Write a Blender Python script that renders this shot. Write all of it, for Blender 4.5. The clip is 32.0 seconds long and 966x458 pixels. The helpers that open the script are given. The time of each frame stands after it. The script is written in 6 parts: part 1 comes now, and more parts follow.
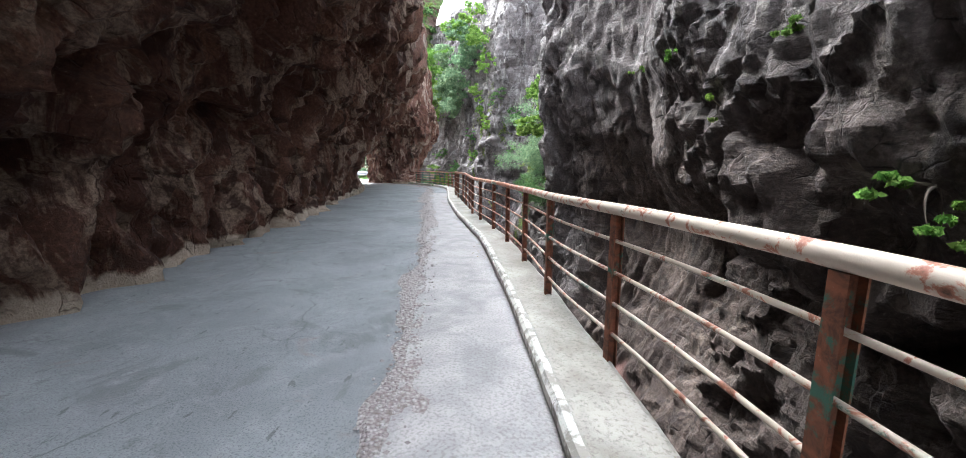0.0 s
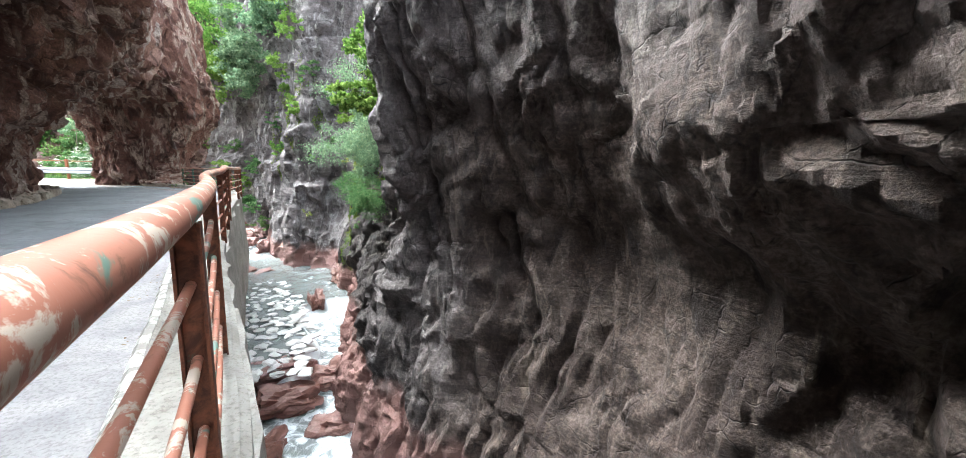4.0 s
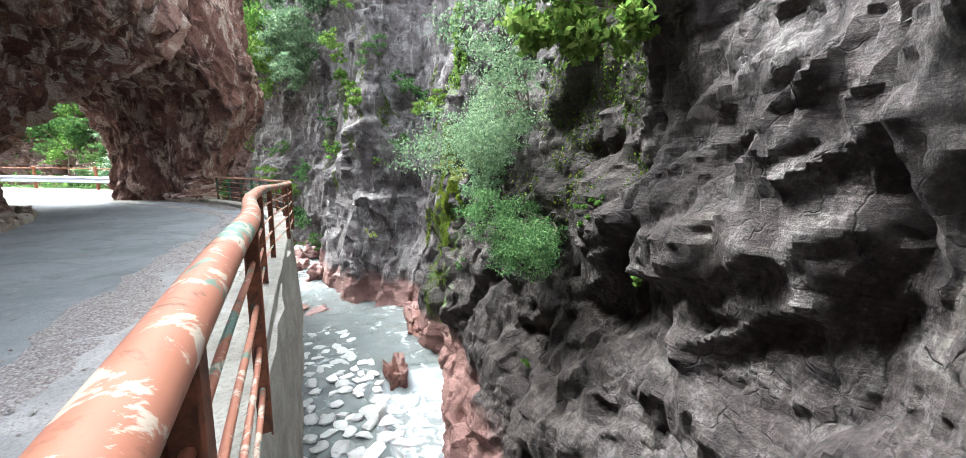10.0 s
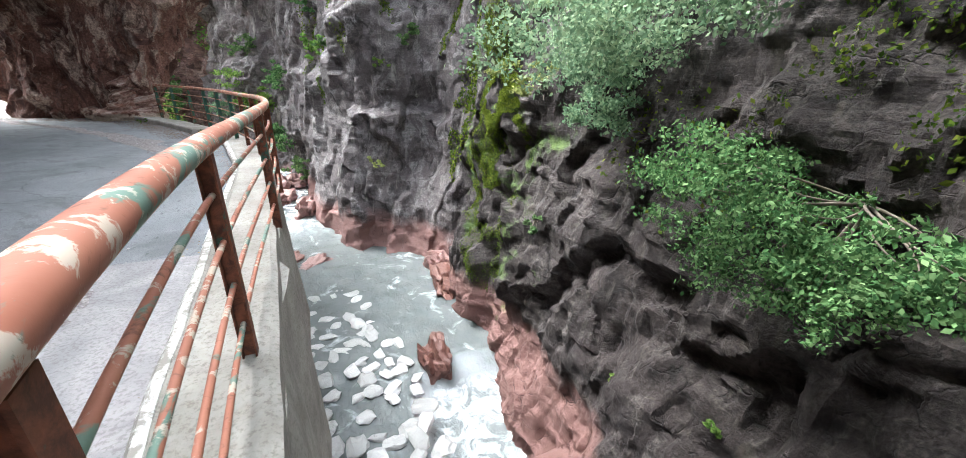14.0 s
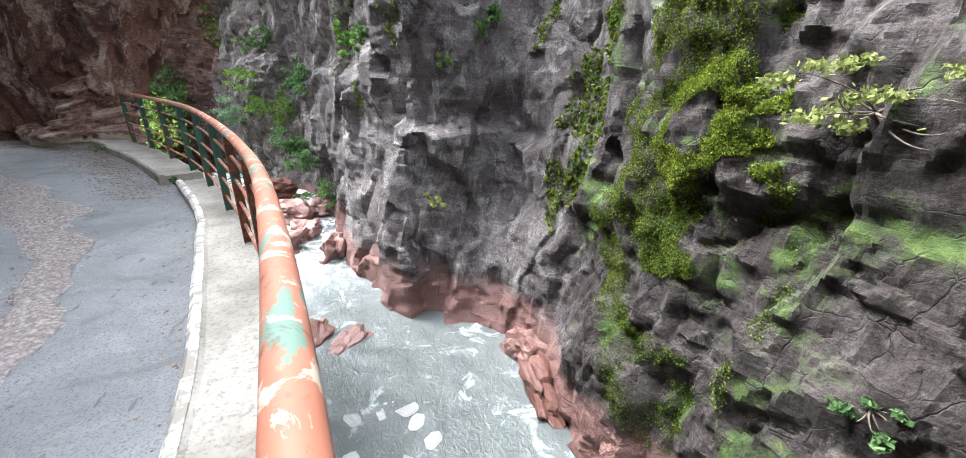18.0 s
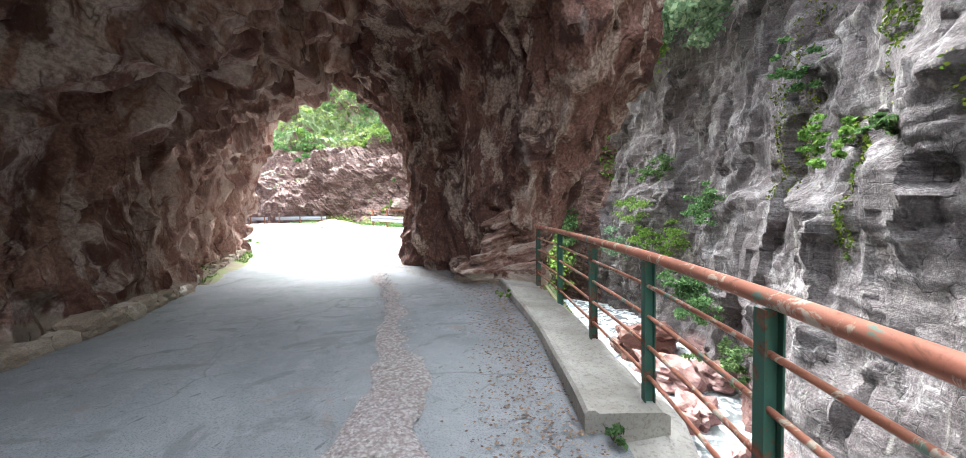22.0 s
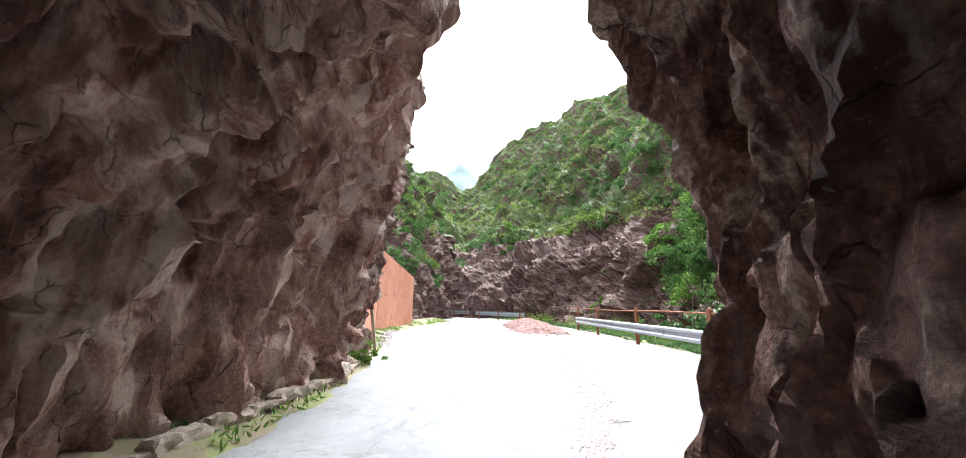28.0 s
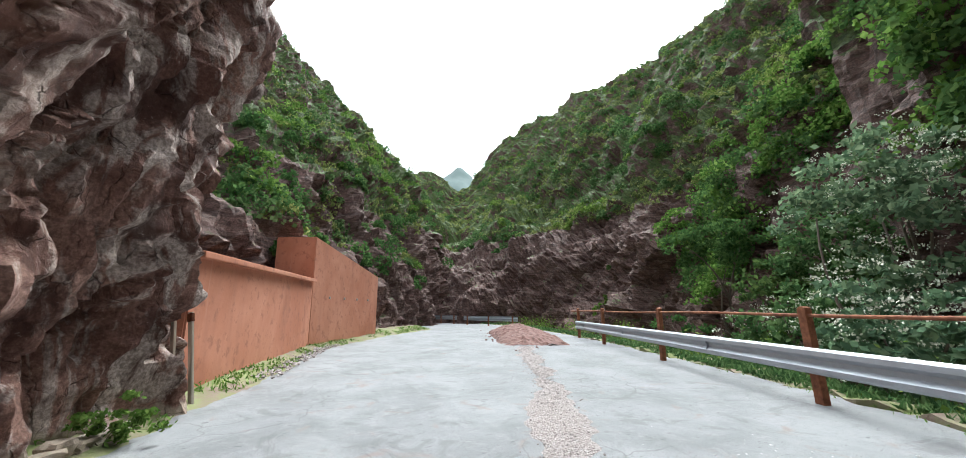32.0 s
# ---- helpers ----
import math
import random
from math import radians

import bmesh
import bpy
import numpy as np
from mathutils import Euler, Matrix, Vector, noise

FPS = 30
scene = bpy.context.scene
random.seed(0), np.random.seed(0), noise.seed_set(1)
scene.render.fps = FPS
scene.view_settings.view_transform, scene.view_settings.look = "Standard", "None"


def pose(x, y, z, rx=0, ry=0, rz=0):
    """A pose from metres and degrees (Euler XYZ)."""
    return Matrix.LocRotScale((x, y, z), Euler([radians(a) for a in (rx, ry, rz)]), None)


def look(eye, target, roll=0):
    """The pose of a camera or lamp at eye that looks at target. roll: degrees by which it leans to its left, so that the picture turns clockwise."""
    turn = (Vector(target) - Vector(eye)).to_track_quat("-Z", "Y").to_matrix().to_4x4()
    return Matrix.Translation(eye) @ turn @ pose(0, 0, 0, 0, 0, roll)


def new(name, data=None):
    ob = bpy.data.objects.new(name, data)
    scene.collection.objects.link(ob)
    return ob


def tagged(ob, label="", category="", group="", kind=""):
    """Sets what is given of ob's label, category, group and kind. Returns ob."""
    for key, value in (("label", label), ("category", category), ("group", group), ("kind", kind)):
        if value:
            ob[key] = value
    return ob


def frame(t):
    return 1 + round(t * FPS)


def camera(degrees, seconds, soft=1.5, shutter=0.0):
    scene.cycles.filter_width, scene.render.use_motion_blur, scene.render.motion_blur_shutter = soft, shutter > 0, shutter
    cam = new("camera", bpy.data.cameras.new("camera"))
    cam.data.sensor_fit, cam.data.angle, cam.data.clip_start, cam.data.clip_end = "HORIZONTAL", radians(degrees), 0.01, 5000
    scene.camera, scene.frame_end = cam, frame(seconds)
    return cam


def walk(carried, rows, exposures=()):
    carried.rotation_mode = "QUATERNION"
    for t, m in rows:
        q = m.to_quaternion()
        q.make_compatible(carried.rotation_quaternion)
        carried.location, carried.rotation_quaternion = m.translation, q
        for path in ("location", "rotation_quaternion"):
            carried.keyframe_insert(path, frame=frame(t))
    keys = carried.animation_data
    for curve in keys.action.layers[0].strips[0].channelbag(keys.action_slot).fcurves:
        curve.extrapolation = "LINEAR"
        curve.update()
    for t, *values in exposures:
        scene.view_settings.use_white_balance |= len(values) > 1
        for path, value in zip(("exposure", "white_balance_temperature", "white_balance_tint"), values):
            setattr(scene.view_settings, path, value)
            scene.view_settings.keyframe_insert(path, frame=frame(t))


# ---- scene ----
cam = camera(102.08, 32.0, 0.85)
PATH = [
    (0.0, -0.011, -0.000, 1.362, 81.00, -0.31, 0.65),
    (0.5, -0.019, 0.791, 1.318, 80.56, -0.22, 0.99),
    (1.0, 0.032, 1.596, 1.297, 80.79, 0.07, 0.59),
    (1.5, 0.236, 2.404, 1.299, 80.93, -0.25, -6.34),
    (2.0, 0.471, 3.006, 1.333, 81.49, -0.57, -18.96),
    (2.5, 0.643, 3.558, 1.340, 81.30, -0.68, -23.35),
    (4.5, 0.589, 6.011, 1.134, 81.60, -1.15, -23.60),
    (5.0, 0.432, 6.612, 1.144, 81.91, -1.22, -22.26),
    (5.5, 0.345, 7.234, 1.162, 81.74, -1.08, -20.82),
    (6.0, 0.257, 7.852, 1.143, 81.67, -1.05, -18.98),
    (6.5, 0.143, 8.473, 1.151, 81.83, -0.99, -18.89),
    (7.0, 0.015, 9.074, 1.199, 81.72, -0.78, -18.21),
    (7.5, -0.041, 9.662, 1.227, 81.81, -0.56, -18.17),
    (8.0, -0.184, 10.276, 1.298, 81.53, -0.70, -18.16),
    (8.5, -0.243, 10.920, 1.326, 81.64, -0.57, -18.18),
    (9.0, -0.268, 11.577, 1.344, 81.41, -0.59, -18.17),
    (9.5, -0.376, 12.155, 1.353, 81.55, -0.51, -18.40),
    (10.0, -0.469, 12.685, 1.359, 81.56, -0.48, -18.60),
    (10.5, -0.607, 13.095, 1.404, 81.85, -0.41, -18.87),
    (11.0, -0.734, 13.489, 1.429, 81.32, -1.19, -19.29),
    (11.5, -0.806, 13.973, 1.432, 70.15, -1.21, -19.41),
    (12.0, -0.833, 14.517, 1.434, 69.20, -0.86, -19.10),
    (12.5, -0.902, 15.110, 1.405, 68.88, -1.02, -19.21),
    (13.0, -0.950, 15.709, 1.396, 68.98, -0.98, -19.37),
    (13.5, -1.018, 16.358, 1.400, 68.66, -1.03, -19.85),
    (14.0, -1.071, 16.983, 1.368, 68.82, -0.95, -20.78),
    (14.5, -1.121, 17.602, 1.282, 69.02, -1.16, -22.63),
    (16.5, -1.148, 20.114, 1.225, 68.69, -1.26, -24.41),
    (17.0, -1.276, 20.772, 1.238, 68.80, -1.44, -24.48),
    (17.5, -1.446, 21.416, 1.332, 68.93, -1.56, -24.12),
    (18.0, -1.669, 22.002, 1.439, 68.85, -1.33, -18.63),
    (18.5, -1.886, 22.536, 1.494, 68.88, -1.11, -10.56),
    (19.0, -2.185, 22.931, 1.396, 69.26, -1.45, -0.27),
    (19.5, -2.456, 23.410, 1.318, 86.26, -0.15, 7.82),
    (20.0, -2.685, 23.836, 1.295, 87.33, 0.35, 18.82),
    (20.5, -2.897, 24.315, 1.306, 87.12, 0.36, 19.99),
    (21.0, -3.116, 24.849, 1.325, 86.87, 0.52, 22.00),
    (21.5, -3.346, 25.390, 1.320, 86.98, 0.86, 24.83),
    (22.0, -3.545, 25.989, 1.325, 86.90, 1.24, 28.74),
    (22.5, -3.861, 26.576, 1.299, 87.07, 1.05, 31.15),
    (23.0, -4.181, 27.170, 1.296, 87.11, 1.36, 33.06),
    (23.5, -4.581, 27.697, 1.293, 87.38, 1.16, 34.33),
    (24.0, -4.976, 28.204, 1.322, 87.51, 1.31, 38.02),
    (24.5, -5.366, 28.636, 1.353, 88.04, 1.59, 44.95),
    (25.0, -5.724, 29.046, 1.366, 98.90, 2.36, 48.50),
    (25.5, -6.089, 29.473, 1.331, 103.70, 2.74, 53.97),
    (27.5, -8.598, 31.331, 1.464, 100.75, -1.32, 58.06),
    (28.0, -9.051, 31.775, 1.410, 101.09, -1.04, 58.16),
    (28.5, -9.473, 32.236, 1.405, 101.17, -0.56, 59.19),
    (29.0, -9.913, 32.696, 1.414, 101.25, -0.41, 59.58),
    (29.5, -10.355, 33.161, 1.413, 101.13, -0.22, 59.77),
    (30.0, -10.764, 33.614, 1.414, 101.34, -0.19, 59.71),
    (30.5, -11.187, 34.077, 1.421, 101.31, 0.06, 59.32),
    (31.0, -11.620, 34.536, 1.413, 101.34, -0.33, 58.91),
    (31.5, -12.042, 34.980, 1.411, 101.60, -0.02, 58.62),
    (32.0, -12.465, 35.413, 1.414, 101.62, 0.21, 58.52),
]
EXPOSURES = [(0.0, 3.85, 5900, 4), (2.0, 3.9, 5900, 3), (5.0, 4.15, 5850, 1), (9.0, 4.05, 5850, 1), (12.0, 3.75, 5900, 3), (17.0, 3.7, 5900, 6), (18.0, 3.75, 5900, 6), (19.0, 3.6, 5800, 4), (20.5, 4.0, 5950, 4), (24.0, 4.15, 6000, 7),
             (25.5, 4.0, 6050, 9), (27.5, 3.2, 6050, 9), (28.5, 2.55, 6000, 6), (29.5, 2.05, 6000, 4), (32.0, 1.87, 6000, 3)]
walk(cam, [(t, pose(*p)) for t, *p in PATH], EXPOSURES)

# ---- light ----
SUN_ELEV, SUN_AZ = radians(56), radians(312)
world = bpy.data.worlds.new("world")
scene.world = world
world.use_nodes = True
wn, wl = world.node_tree.nodes, world.node_tree.links
sky = wn.new("ShaderNodeTexSky")
sky.sky_type, sky.sun_disc = "NISHITA", False
sky.sun_elevation, sky.sun_rotation = SUN_ELEV, SUN_AZ
sky.air_density, sky.dust_density = 1.0, 4.0
grey = wn.new("ShaderNodeHueSaturation")
grey.inputs["Saturation"].default_value = 0.22
wl.new(sky.outputs[0], grey.inputs["Color"])
wl.new(grey.outputs[0], wn["Background"].inputs["Color"])
wn["Background"].inputs["Strength"].default_value = 0.15
sun = new("sun", bpy.data.lights.new("sun", "SUN"))
sun.data.energy, sun.data.angle, sun.data.color = 0.75, radians(30), (1.0, 0.985, 0.96)
sun.matrix_world = look((0, 0, 40), Vector((0, 0, 40)) - Vector((math.sin(SUN_AZ) * math.cos(SUN_ELEV), math.cos(SUN_AZ) * math.cos(SUN_ELEV), math.sin(SUN_ELEV))))


# ---- materials ----
def mat(name, rough=0.85, metal=0.0, spec=0.3):
    m = bpy.data.materials.new(name)
    m.use_nodes = True
    b = m.node_tree.nodes["Principled BSDF"]
    b.inputs["Roughness"].default_value, b.inputs["Metallic"].default_value = rough, metal
    b.inputs["Specular IOR Level"].default_value = spec
    return m


def nd(m, kind, **sets):
    n = m.node_tree.nodes.new(kind)
    for k, v in sets.items():
        if k in n.inputs:
            n.inputs[k].default_value = v
        else:
            n.inputs[k.replace("_", " ")].default_value = v
    return n


def ln(m, a, b):
    m.node_tree.links.new(a, b)


def coords(m, scale=(1, 1, 1), rot=(0, 0, 0)):
    t = nd(m, "ShaderNodeTexCoord")
    mp = nd(m, "ShaderNodeMapping")
    mp.inputs["Scale"].default_value, mp.inputs["Rotation"].default_value = scale, rot
    ln(m, t.outputs["Object"], mp.inputs["Vector"])
    return mp.outputs[0]


def noise_tex(m, vec, scale, detail=6.0, rough=0.6, dist=0.0):
    n = nd(m, "ShaderNodeTexNoise", Scale=scale, Detail=detail, Roughness=rough, Distortion=dist)
    ln(m, vec, n.inputs["Vector"])
    return n.outputs["Fac"]


def ramp(m, fac, stops):
    r = nd(m, "ShaderNodeValToRGB")
    e = r.color_ramp.elements
    e[0].position, e[1].position = stops[0][0], stops[-1][0]
    for p, _ in stops[1:-1]:
        e.new(p)
    for el, (p, c) in zip(sorted(e, key=lambda q: q.position), stops):
        el.color = (*c, 1) if isinstance(c, tuple) else (c, c, c, 1)
    ln(m, fac, r.inputs["Fac"])
    return r.outputs["Color"]


def mix(m, fac, a, b, blend="MIX"):
    n = m.node_tree.nodes.new("ShaderNodeMix")
    n.data_type, n.blend_type = "RGBA", blend
    for v, i in ((fac, 0), (a, 6), (b, 7)):
        if isinstance(v, (int, float)):
            n.inputs[i].default_value = v
        elif isinstance(v, tuple):
            n.inputs[i].default_value = (*v, 1)
        else:
            ln(m, v, n.inputs[i])
    return n.outputs[2]


def calc(m, op, a, b=0.0, c=0.0):
    n = m.node_tree.nodes.new("ShaderNodeMath")
    n.operation = op
    for i, v in enumerate((a, b, c)):
        if isinstance(v, (int, float)):
            n.inputs[i].default_value = v
        else:
            ln(m, v, n.inputs[i])
    return n.outputs[0]


def finish(m, color, height=None, strength=0.4, dist=0.02, rough=None):
    b = m.node_tree.nodes["Principled BSDF"]
    ln(m, color, b.inputs["Base Color"])
    if rough is not None:
        ln(m, rough, b.inputs["Roughness"])
    if height is not None:
        bp = nd(m, "ShaderNodeBump", Strength=strength, Distance=dist)
        ln(m, height, bp.inputs["Height"])
        ln(m, bp.outputs[0], b.inputs["Normal"])
    return m


def up_part(m):
    g = nd(m, "ShaderNodeNewGeometry")
    s = nd(m, "ShaderNodeSeparateXYZ")
    ln(m, g.outputs["Normal"], s.inputs[0])
    p = nd(m, "ShaderNodeSeparateXYZ")
    ln(m, g.outputs["Position"], p.inputs[0])
    return s.outputs["Z"], p.outputs


def rock_material(name, dark, midc, light, red=None, red_top=-3.6, moss=0.0, strata=0.5, box=None, streak=0.0, tall=1.0, damp=None, roof_shade=None, bleach=0.0, hard=0.0, bare=None, patch=2.6):
    """Bedded rock: broad stains, grain, thin beds, pale scars; washed red foot below red_top; moss where damp."""
    m = mat(name, 0.82, spec=0.25)
    v = coords(m)
    big = noise_tex(m, v, 0.45, 4, 0.55, 0.4)
    med = noise_tex(m, coords(m, (1, 1, 1 / tall ** 0.5)), patch, 8, 0.65, 0.6)
    fine = noise_tex(m, v, 21.0, 8, 0.7)
    beds = noise_tex(m, coords(m, (0.6, 0.6, 4.2), (0.22, 0.14, 0)), 1.3, 6, 0.7, 1.1)
    col = mix(m, ramp(m, big, [(0.36, 0.0), (0.62, 1.0)]), dark, midc)
    pale = noise_tex(m, coords(m, (1, 1, 1 / tall)), 1.5, 7, 0.62, 1.2)
    col = mix(m, ramp(m, pale, [(0.50, 0.0), (0.60 - hard * 0.05, 0.75 + hard * 0.15)]), col, light)
    col = mix(m, ramp(m, med, [(0.36 + hard * 0.06, 0.9), (0.47 + hard * 0.02, 0.0)]), col, tuple((0.3 + 0.3 * hard) * c for c in dark))
    col = mix(m, calc(m, "MULTIPLY", ramp(m, beds, [(0.40, 1.0), (0.55, 0.0)]), strata), col, tuple(0.45 * c for c in dark))
    col = mix(m, ramp(m, fine, [(0.42, 0.55), (0.58, 0.0)]), col, tuple(0.4 * c for c in dark))
    col = mix(m, ramp(m, fine, [(0.62, 0.0), (0.74, 0.6)]), col, tuple(min(1, 1.35 * c) for c in light))
    up, pos = up_part(m)
    if streak:
        st = noise_tex(m, coords(m, (2.2, 2.2, 0.22)), 1.6, 5, 0.6, 0.5)
        col = mix(m, calc(m, "MULTIPLY", ramp(m, st, [(0.60, 0.0), (0.74, 1.0)]), streak), col, (0.40, 0.37, 0.33))
        col = mix(m, calc(m, "MULTIPLY", ramp(m, st, [(0.26, 1.0), (0.38, 0.0)]), streak), col, tuple(0.35 * c for c in dark))
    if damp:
        # one stretch is a browner, damp bed, toned darker still for the undercut's shade
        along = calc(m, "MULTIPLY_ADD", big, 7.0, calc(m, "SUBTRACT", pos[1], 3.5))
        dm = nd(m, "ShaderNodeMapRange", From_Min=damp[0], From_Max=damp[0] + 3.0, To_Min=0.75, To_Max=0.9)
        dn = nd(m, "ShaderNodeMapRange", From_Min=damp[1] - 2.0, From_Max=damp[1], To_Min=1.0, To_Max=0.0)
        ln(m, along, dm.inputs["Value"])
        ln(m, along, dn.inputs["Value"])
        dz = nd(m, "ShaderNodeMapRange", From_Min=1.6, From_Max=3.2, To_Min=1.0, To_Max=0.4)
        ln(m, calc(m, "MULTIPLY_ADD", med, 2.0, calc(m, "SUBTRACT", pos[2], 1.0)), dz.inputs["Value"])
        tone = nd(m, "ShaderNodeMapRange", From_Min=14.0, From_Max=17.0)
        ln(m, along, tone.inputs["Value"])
        brown_shade = ramp(m, calc(m, "MULTIPLY_ADD", along, 1 / 24, -4 / 24), [(0.04, (0.58, 0.47, 0.39)), (0.29, (0.52, 0.42, 0.35)), (0.36, (0.75, 0.72, 0.70)), (0.48, (0.55, 0.52, 0.50)), (0.55, (0.29, 0.255, 0.23)), (0.96, (0.31, 0.28, 0.26))])
        col = mix(m, calc(m, "MULTIPLY", calc(m, "MAXIMUM", dz.outputs[0], calc(m, "MULTIPLY", tone.outputs[0], 0.9)), calc(m, "MULTIPLY", dm.outputs[0], dn.outputs[0])), col, brown_shade, "MULTIPLY")
    if roof_shade:
        # shade under the overhang, put into the colour of the first stretch
        dk = nd(m, "ShaderNodeMapRange", From_Min=roof_shade[0], From_Max=roof_shade[1], To_Min=1.0, To_Max=0.0)
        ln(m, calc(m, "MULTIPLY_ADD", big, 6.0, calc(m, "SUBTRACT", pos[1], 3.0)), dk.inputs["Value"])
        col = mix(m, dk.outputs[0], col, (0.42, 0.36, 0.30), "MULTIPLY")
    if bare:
        # inside the tunnel mouth, light from the opening is painted in as paler rock
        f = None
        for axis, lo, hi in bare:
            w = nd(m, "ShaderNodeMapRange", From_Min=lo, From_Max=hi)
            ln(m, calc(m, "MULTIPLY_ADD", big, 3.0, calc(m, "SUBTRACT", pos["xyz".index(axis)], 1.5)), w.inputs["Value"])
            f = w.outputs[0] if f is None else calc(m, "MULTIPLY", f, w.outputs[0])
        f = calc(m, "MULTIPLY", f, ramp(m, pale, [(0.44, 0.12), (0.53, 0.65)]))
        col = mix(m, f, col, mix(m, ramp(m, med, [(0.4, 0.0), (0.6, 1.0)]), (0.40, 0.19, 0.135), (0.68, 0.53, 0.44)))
    if bleach:
        # the foot of the rock is washed pale
        bl = calc(m, "SUBTRACT", calc(m, "MULTIPLY_ADD", pale, 0.55, bleach - 0.27), pos[2])
        col = mix(m, ramp(m, bl, [(0.0, 0.0), (0.06, 0.8)]), col, mix(m, fine, (0.34, 0.26, 0.19), (0.62, 0.52, 0.42)))
    if red:
        edge = calc(m, "ADD", pos[2], calc(m, "MULTIPLY", big, 2.2))
        col = mix(m, ramp(m, calc(m, "MULTIPLY_ADD", edge, -0.5, 0.5 * (red_top + 1.1) + 0.5), [(0.35, 0.0), (0.6, 0.85)]), col, red)
    if moss:
        mn = noise_tex(m, v, 0.8, 6, 0.65, 0.5)
        f = calc(m, "ADD", mn, calc(m, "MULTIPLY", up, 0.05 if streak else 0.3))
        if box:
            for axis, (lo, hi) in box.items():
                i = "xyz".index(axis)
                w = nd(m, "ShaderNodeMapRange", From_Min=lo - 1.2, From_Max=lo + 0.6, To_Min=-0.35, To_Max=0.0)
                ln(m, pos[i], w.inputs["Value"])
                w2 = nd(m, "ShaderNodeMapRange", From_Min=hi - 0.6, From_Max=hi + 1.2, To_Min=0.0, To_Max=-0.35)
                ln(m, pos[i], w2.inputs["Value"])
                f = calc(m, "ADD", f, calc(m, "ADD", w.outputs[0], w2.outputs[0]))
        green = mix(m, ramp(m, noise_tex(m, v, 5.0, 4), [(0.35, 0.0), (0.65, 1.0)]), (0.035, 0.06, 0.016), (0.095, 0.135, 0.035))
        col = mix(m, ramp(m, f, [(0.66 - moss, 0.0), (0.74 - moss, 0.95)]), col, green)
    # joints: thin dark cracks between blocks, in two sizes, broken here and there
    warp = nd(m, "ShaderNodeTexNoise", Scale=1.1, Detail=5.0, Roughness=0.6)
    ln(m, v, warp.inputs["Vector"])
    jv = mix(m, 0.3, coords(m, (1, 1, 1.5 / tall), (0.12, 0.1, 0)), warp.outputs["Color"])
    gap = None
    for sc, wd in ((1.5, 0.012), (4.6, 0.03)):
        jt = nd(m, "ShaderNodeTexVoronoi", Scale=sc)
        jt.feature = "DISTANCE_TO_EDGE"
        ln(m, jv, jt.inputs["Vector"])
        g1 = calc(m, "MULTIPLY", ramp(m, jt.outputs["Distance"], [(0.0, 1.0), (wd, 0.0)]), ramp(m, noise_tex(m, v, 0.9 * sc, 3), [(0.50, 0.0), (0.62, 0.65)]))
        gap = g1 if gap is None else calc(m, "MAXIMUM", gap, g1)
    col = mix(m, gap, col, tuple(0.22 * c for c in dark))
    lamina = noise_tex(m, coords(m, (0.8, 0.8, 17.0), (0.16, 0.12, 0)), 1.0, 6, 0.7, 0.8)
    pits = nd(m, "ShaderNodeTexVoronoi", Scale=5.0)
    ln(m, coords(m, (1, 1, 0.6)), pits.inputs["Vector"])
    fine = calc(m, "MULTIPLY_ADD", pits.outputs["Distance"], 0.15, fine)
    h = calc(m, "ADD", calc(m, "MULTIPLY", fine, 0.5), calc(m, "MULTIPLY_ADD", med, 0.6, calc(m, "MULTIPLY", beds, 1.2 * strata)))
    tiny = noise_tex(m, v, 70.0, 5, 0.7)
    return finish(m, col, calc(m, "MULTIPLY_ADD", gap, -0.5, calc(m, "MULTIPLY_ADD", lamina, 0.4 * strata, calc(m, "MULTIPLY_ADD", tiny, 0.14, h))), 1.0, 0.085)


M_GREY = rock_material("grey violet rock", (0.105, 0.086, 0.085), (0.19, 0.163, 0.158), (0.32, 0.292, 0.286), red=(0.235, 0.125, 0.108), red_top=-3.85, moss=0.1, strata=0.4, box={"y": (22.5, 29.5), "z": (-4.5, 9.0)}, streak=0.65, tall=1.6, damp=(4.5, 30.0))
M_RED = rock_material("red rock", (0.15, 0.066, 0.05), (0.38, 0.215, 0.168), (0.64, 0.53, 0.47), strata=0.0, streak=0.35, tall=2.6, roof_shade=(13.0, 27.0), bleach=0.2, hard=0.8, patch=1.9, bare=(("y", 27.0, 30.0), ("x", -17.4, -15.6)))
# darker copy of the red rock; shade below the pillar's bulge is in its colour
M_PILLAR_SHADE = rock_material("shaded red rock of the pillar", (0.115, 0.05, 0.038), (0.27, 0.14, 0.105), (0.50, 0.375, 0.30), strata=0.0, streak=0.3, tall=2.2, hard=0.8, patch=1.7)
M_FAR = rock_material("far red brown rock", (0.12, 0.065, 0.055), (0.21, 0.125, 0.105), (0.31, 0.22, 0.185), moss=0.2, strata=0.8, box={"z": (11.0, 90.0)})


# ---- shape tools ----
def hash3(i, j, k, seed):
    h = (i.astype(np.int64) * 374761393 + j.astype(np.int64) * 668265263 + k.astype(np.int64) * 2147483647 + seed * 1274126177) & 0xFFFFFFFF
    h = ((h ^ (h >> 13)) * 1274126177) & 0xFFFFFFFF
    h = ((h ^ (h >> 16)) * 2246822519) & 0xFFFFFFFF
    return ((h ^ (h >> 15)) & 0xFFFFFF) / float(0x1000000)


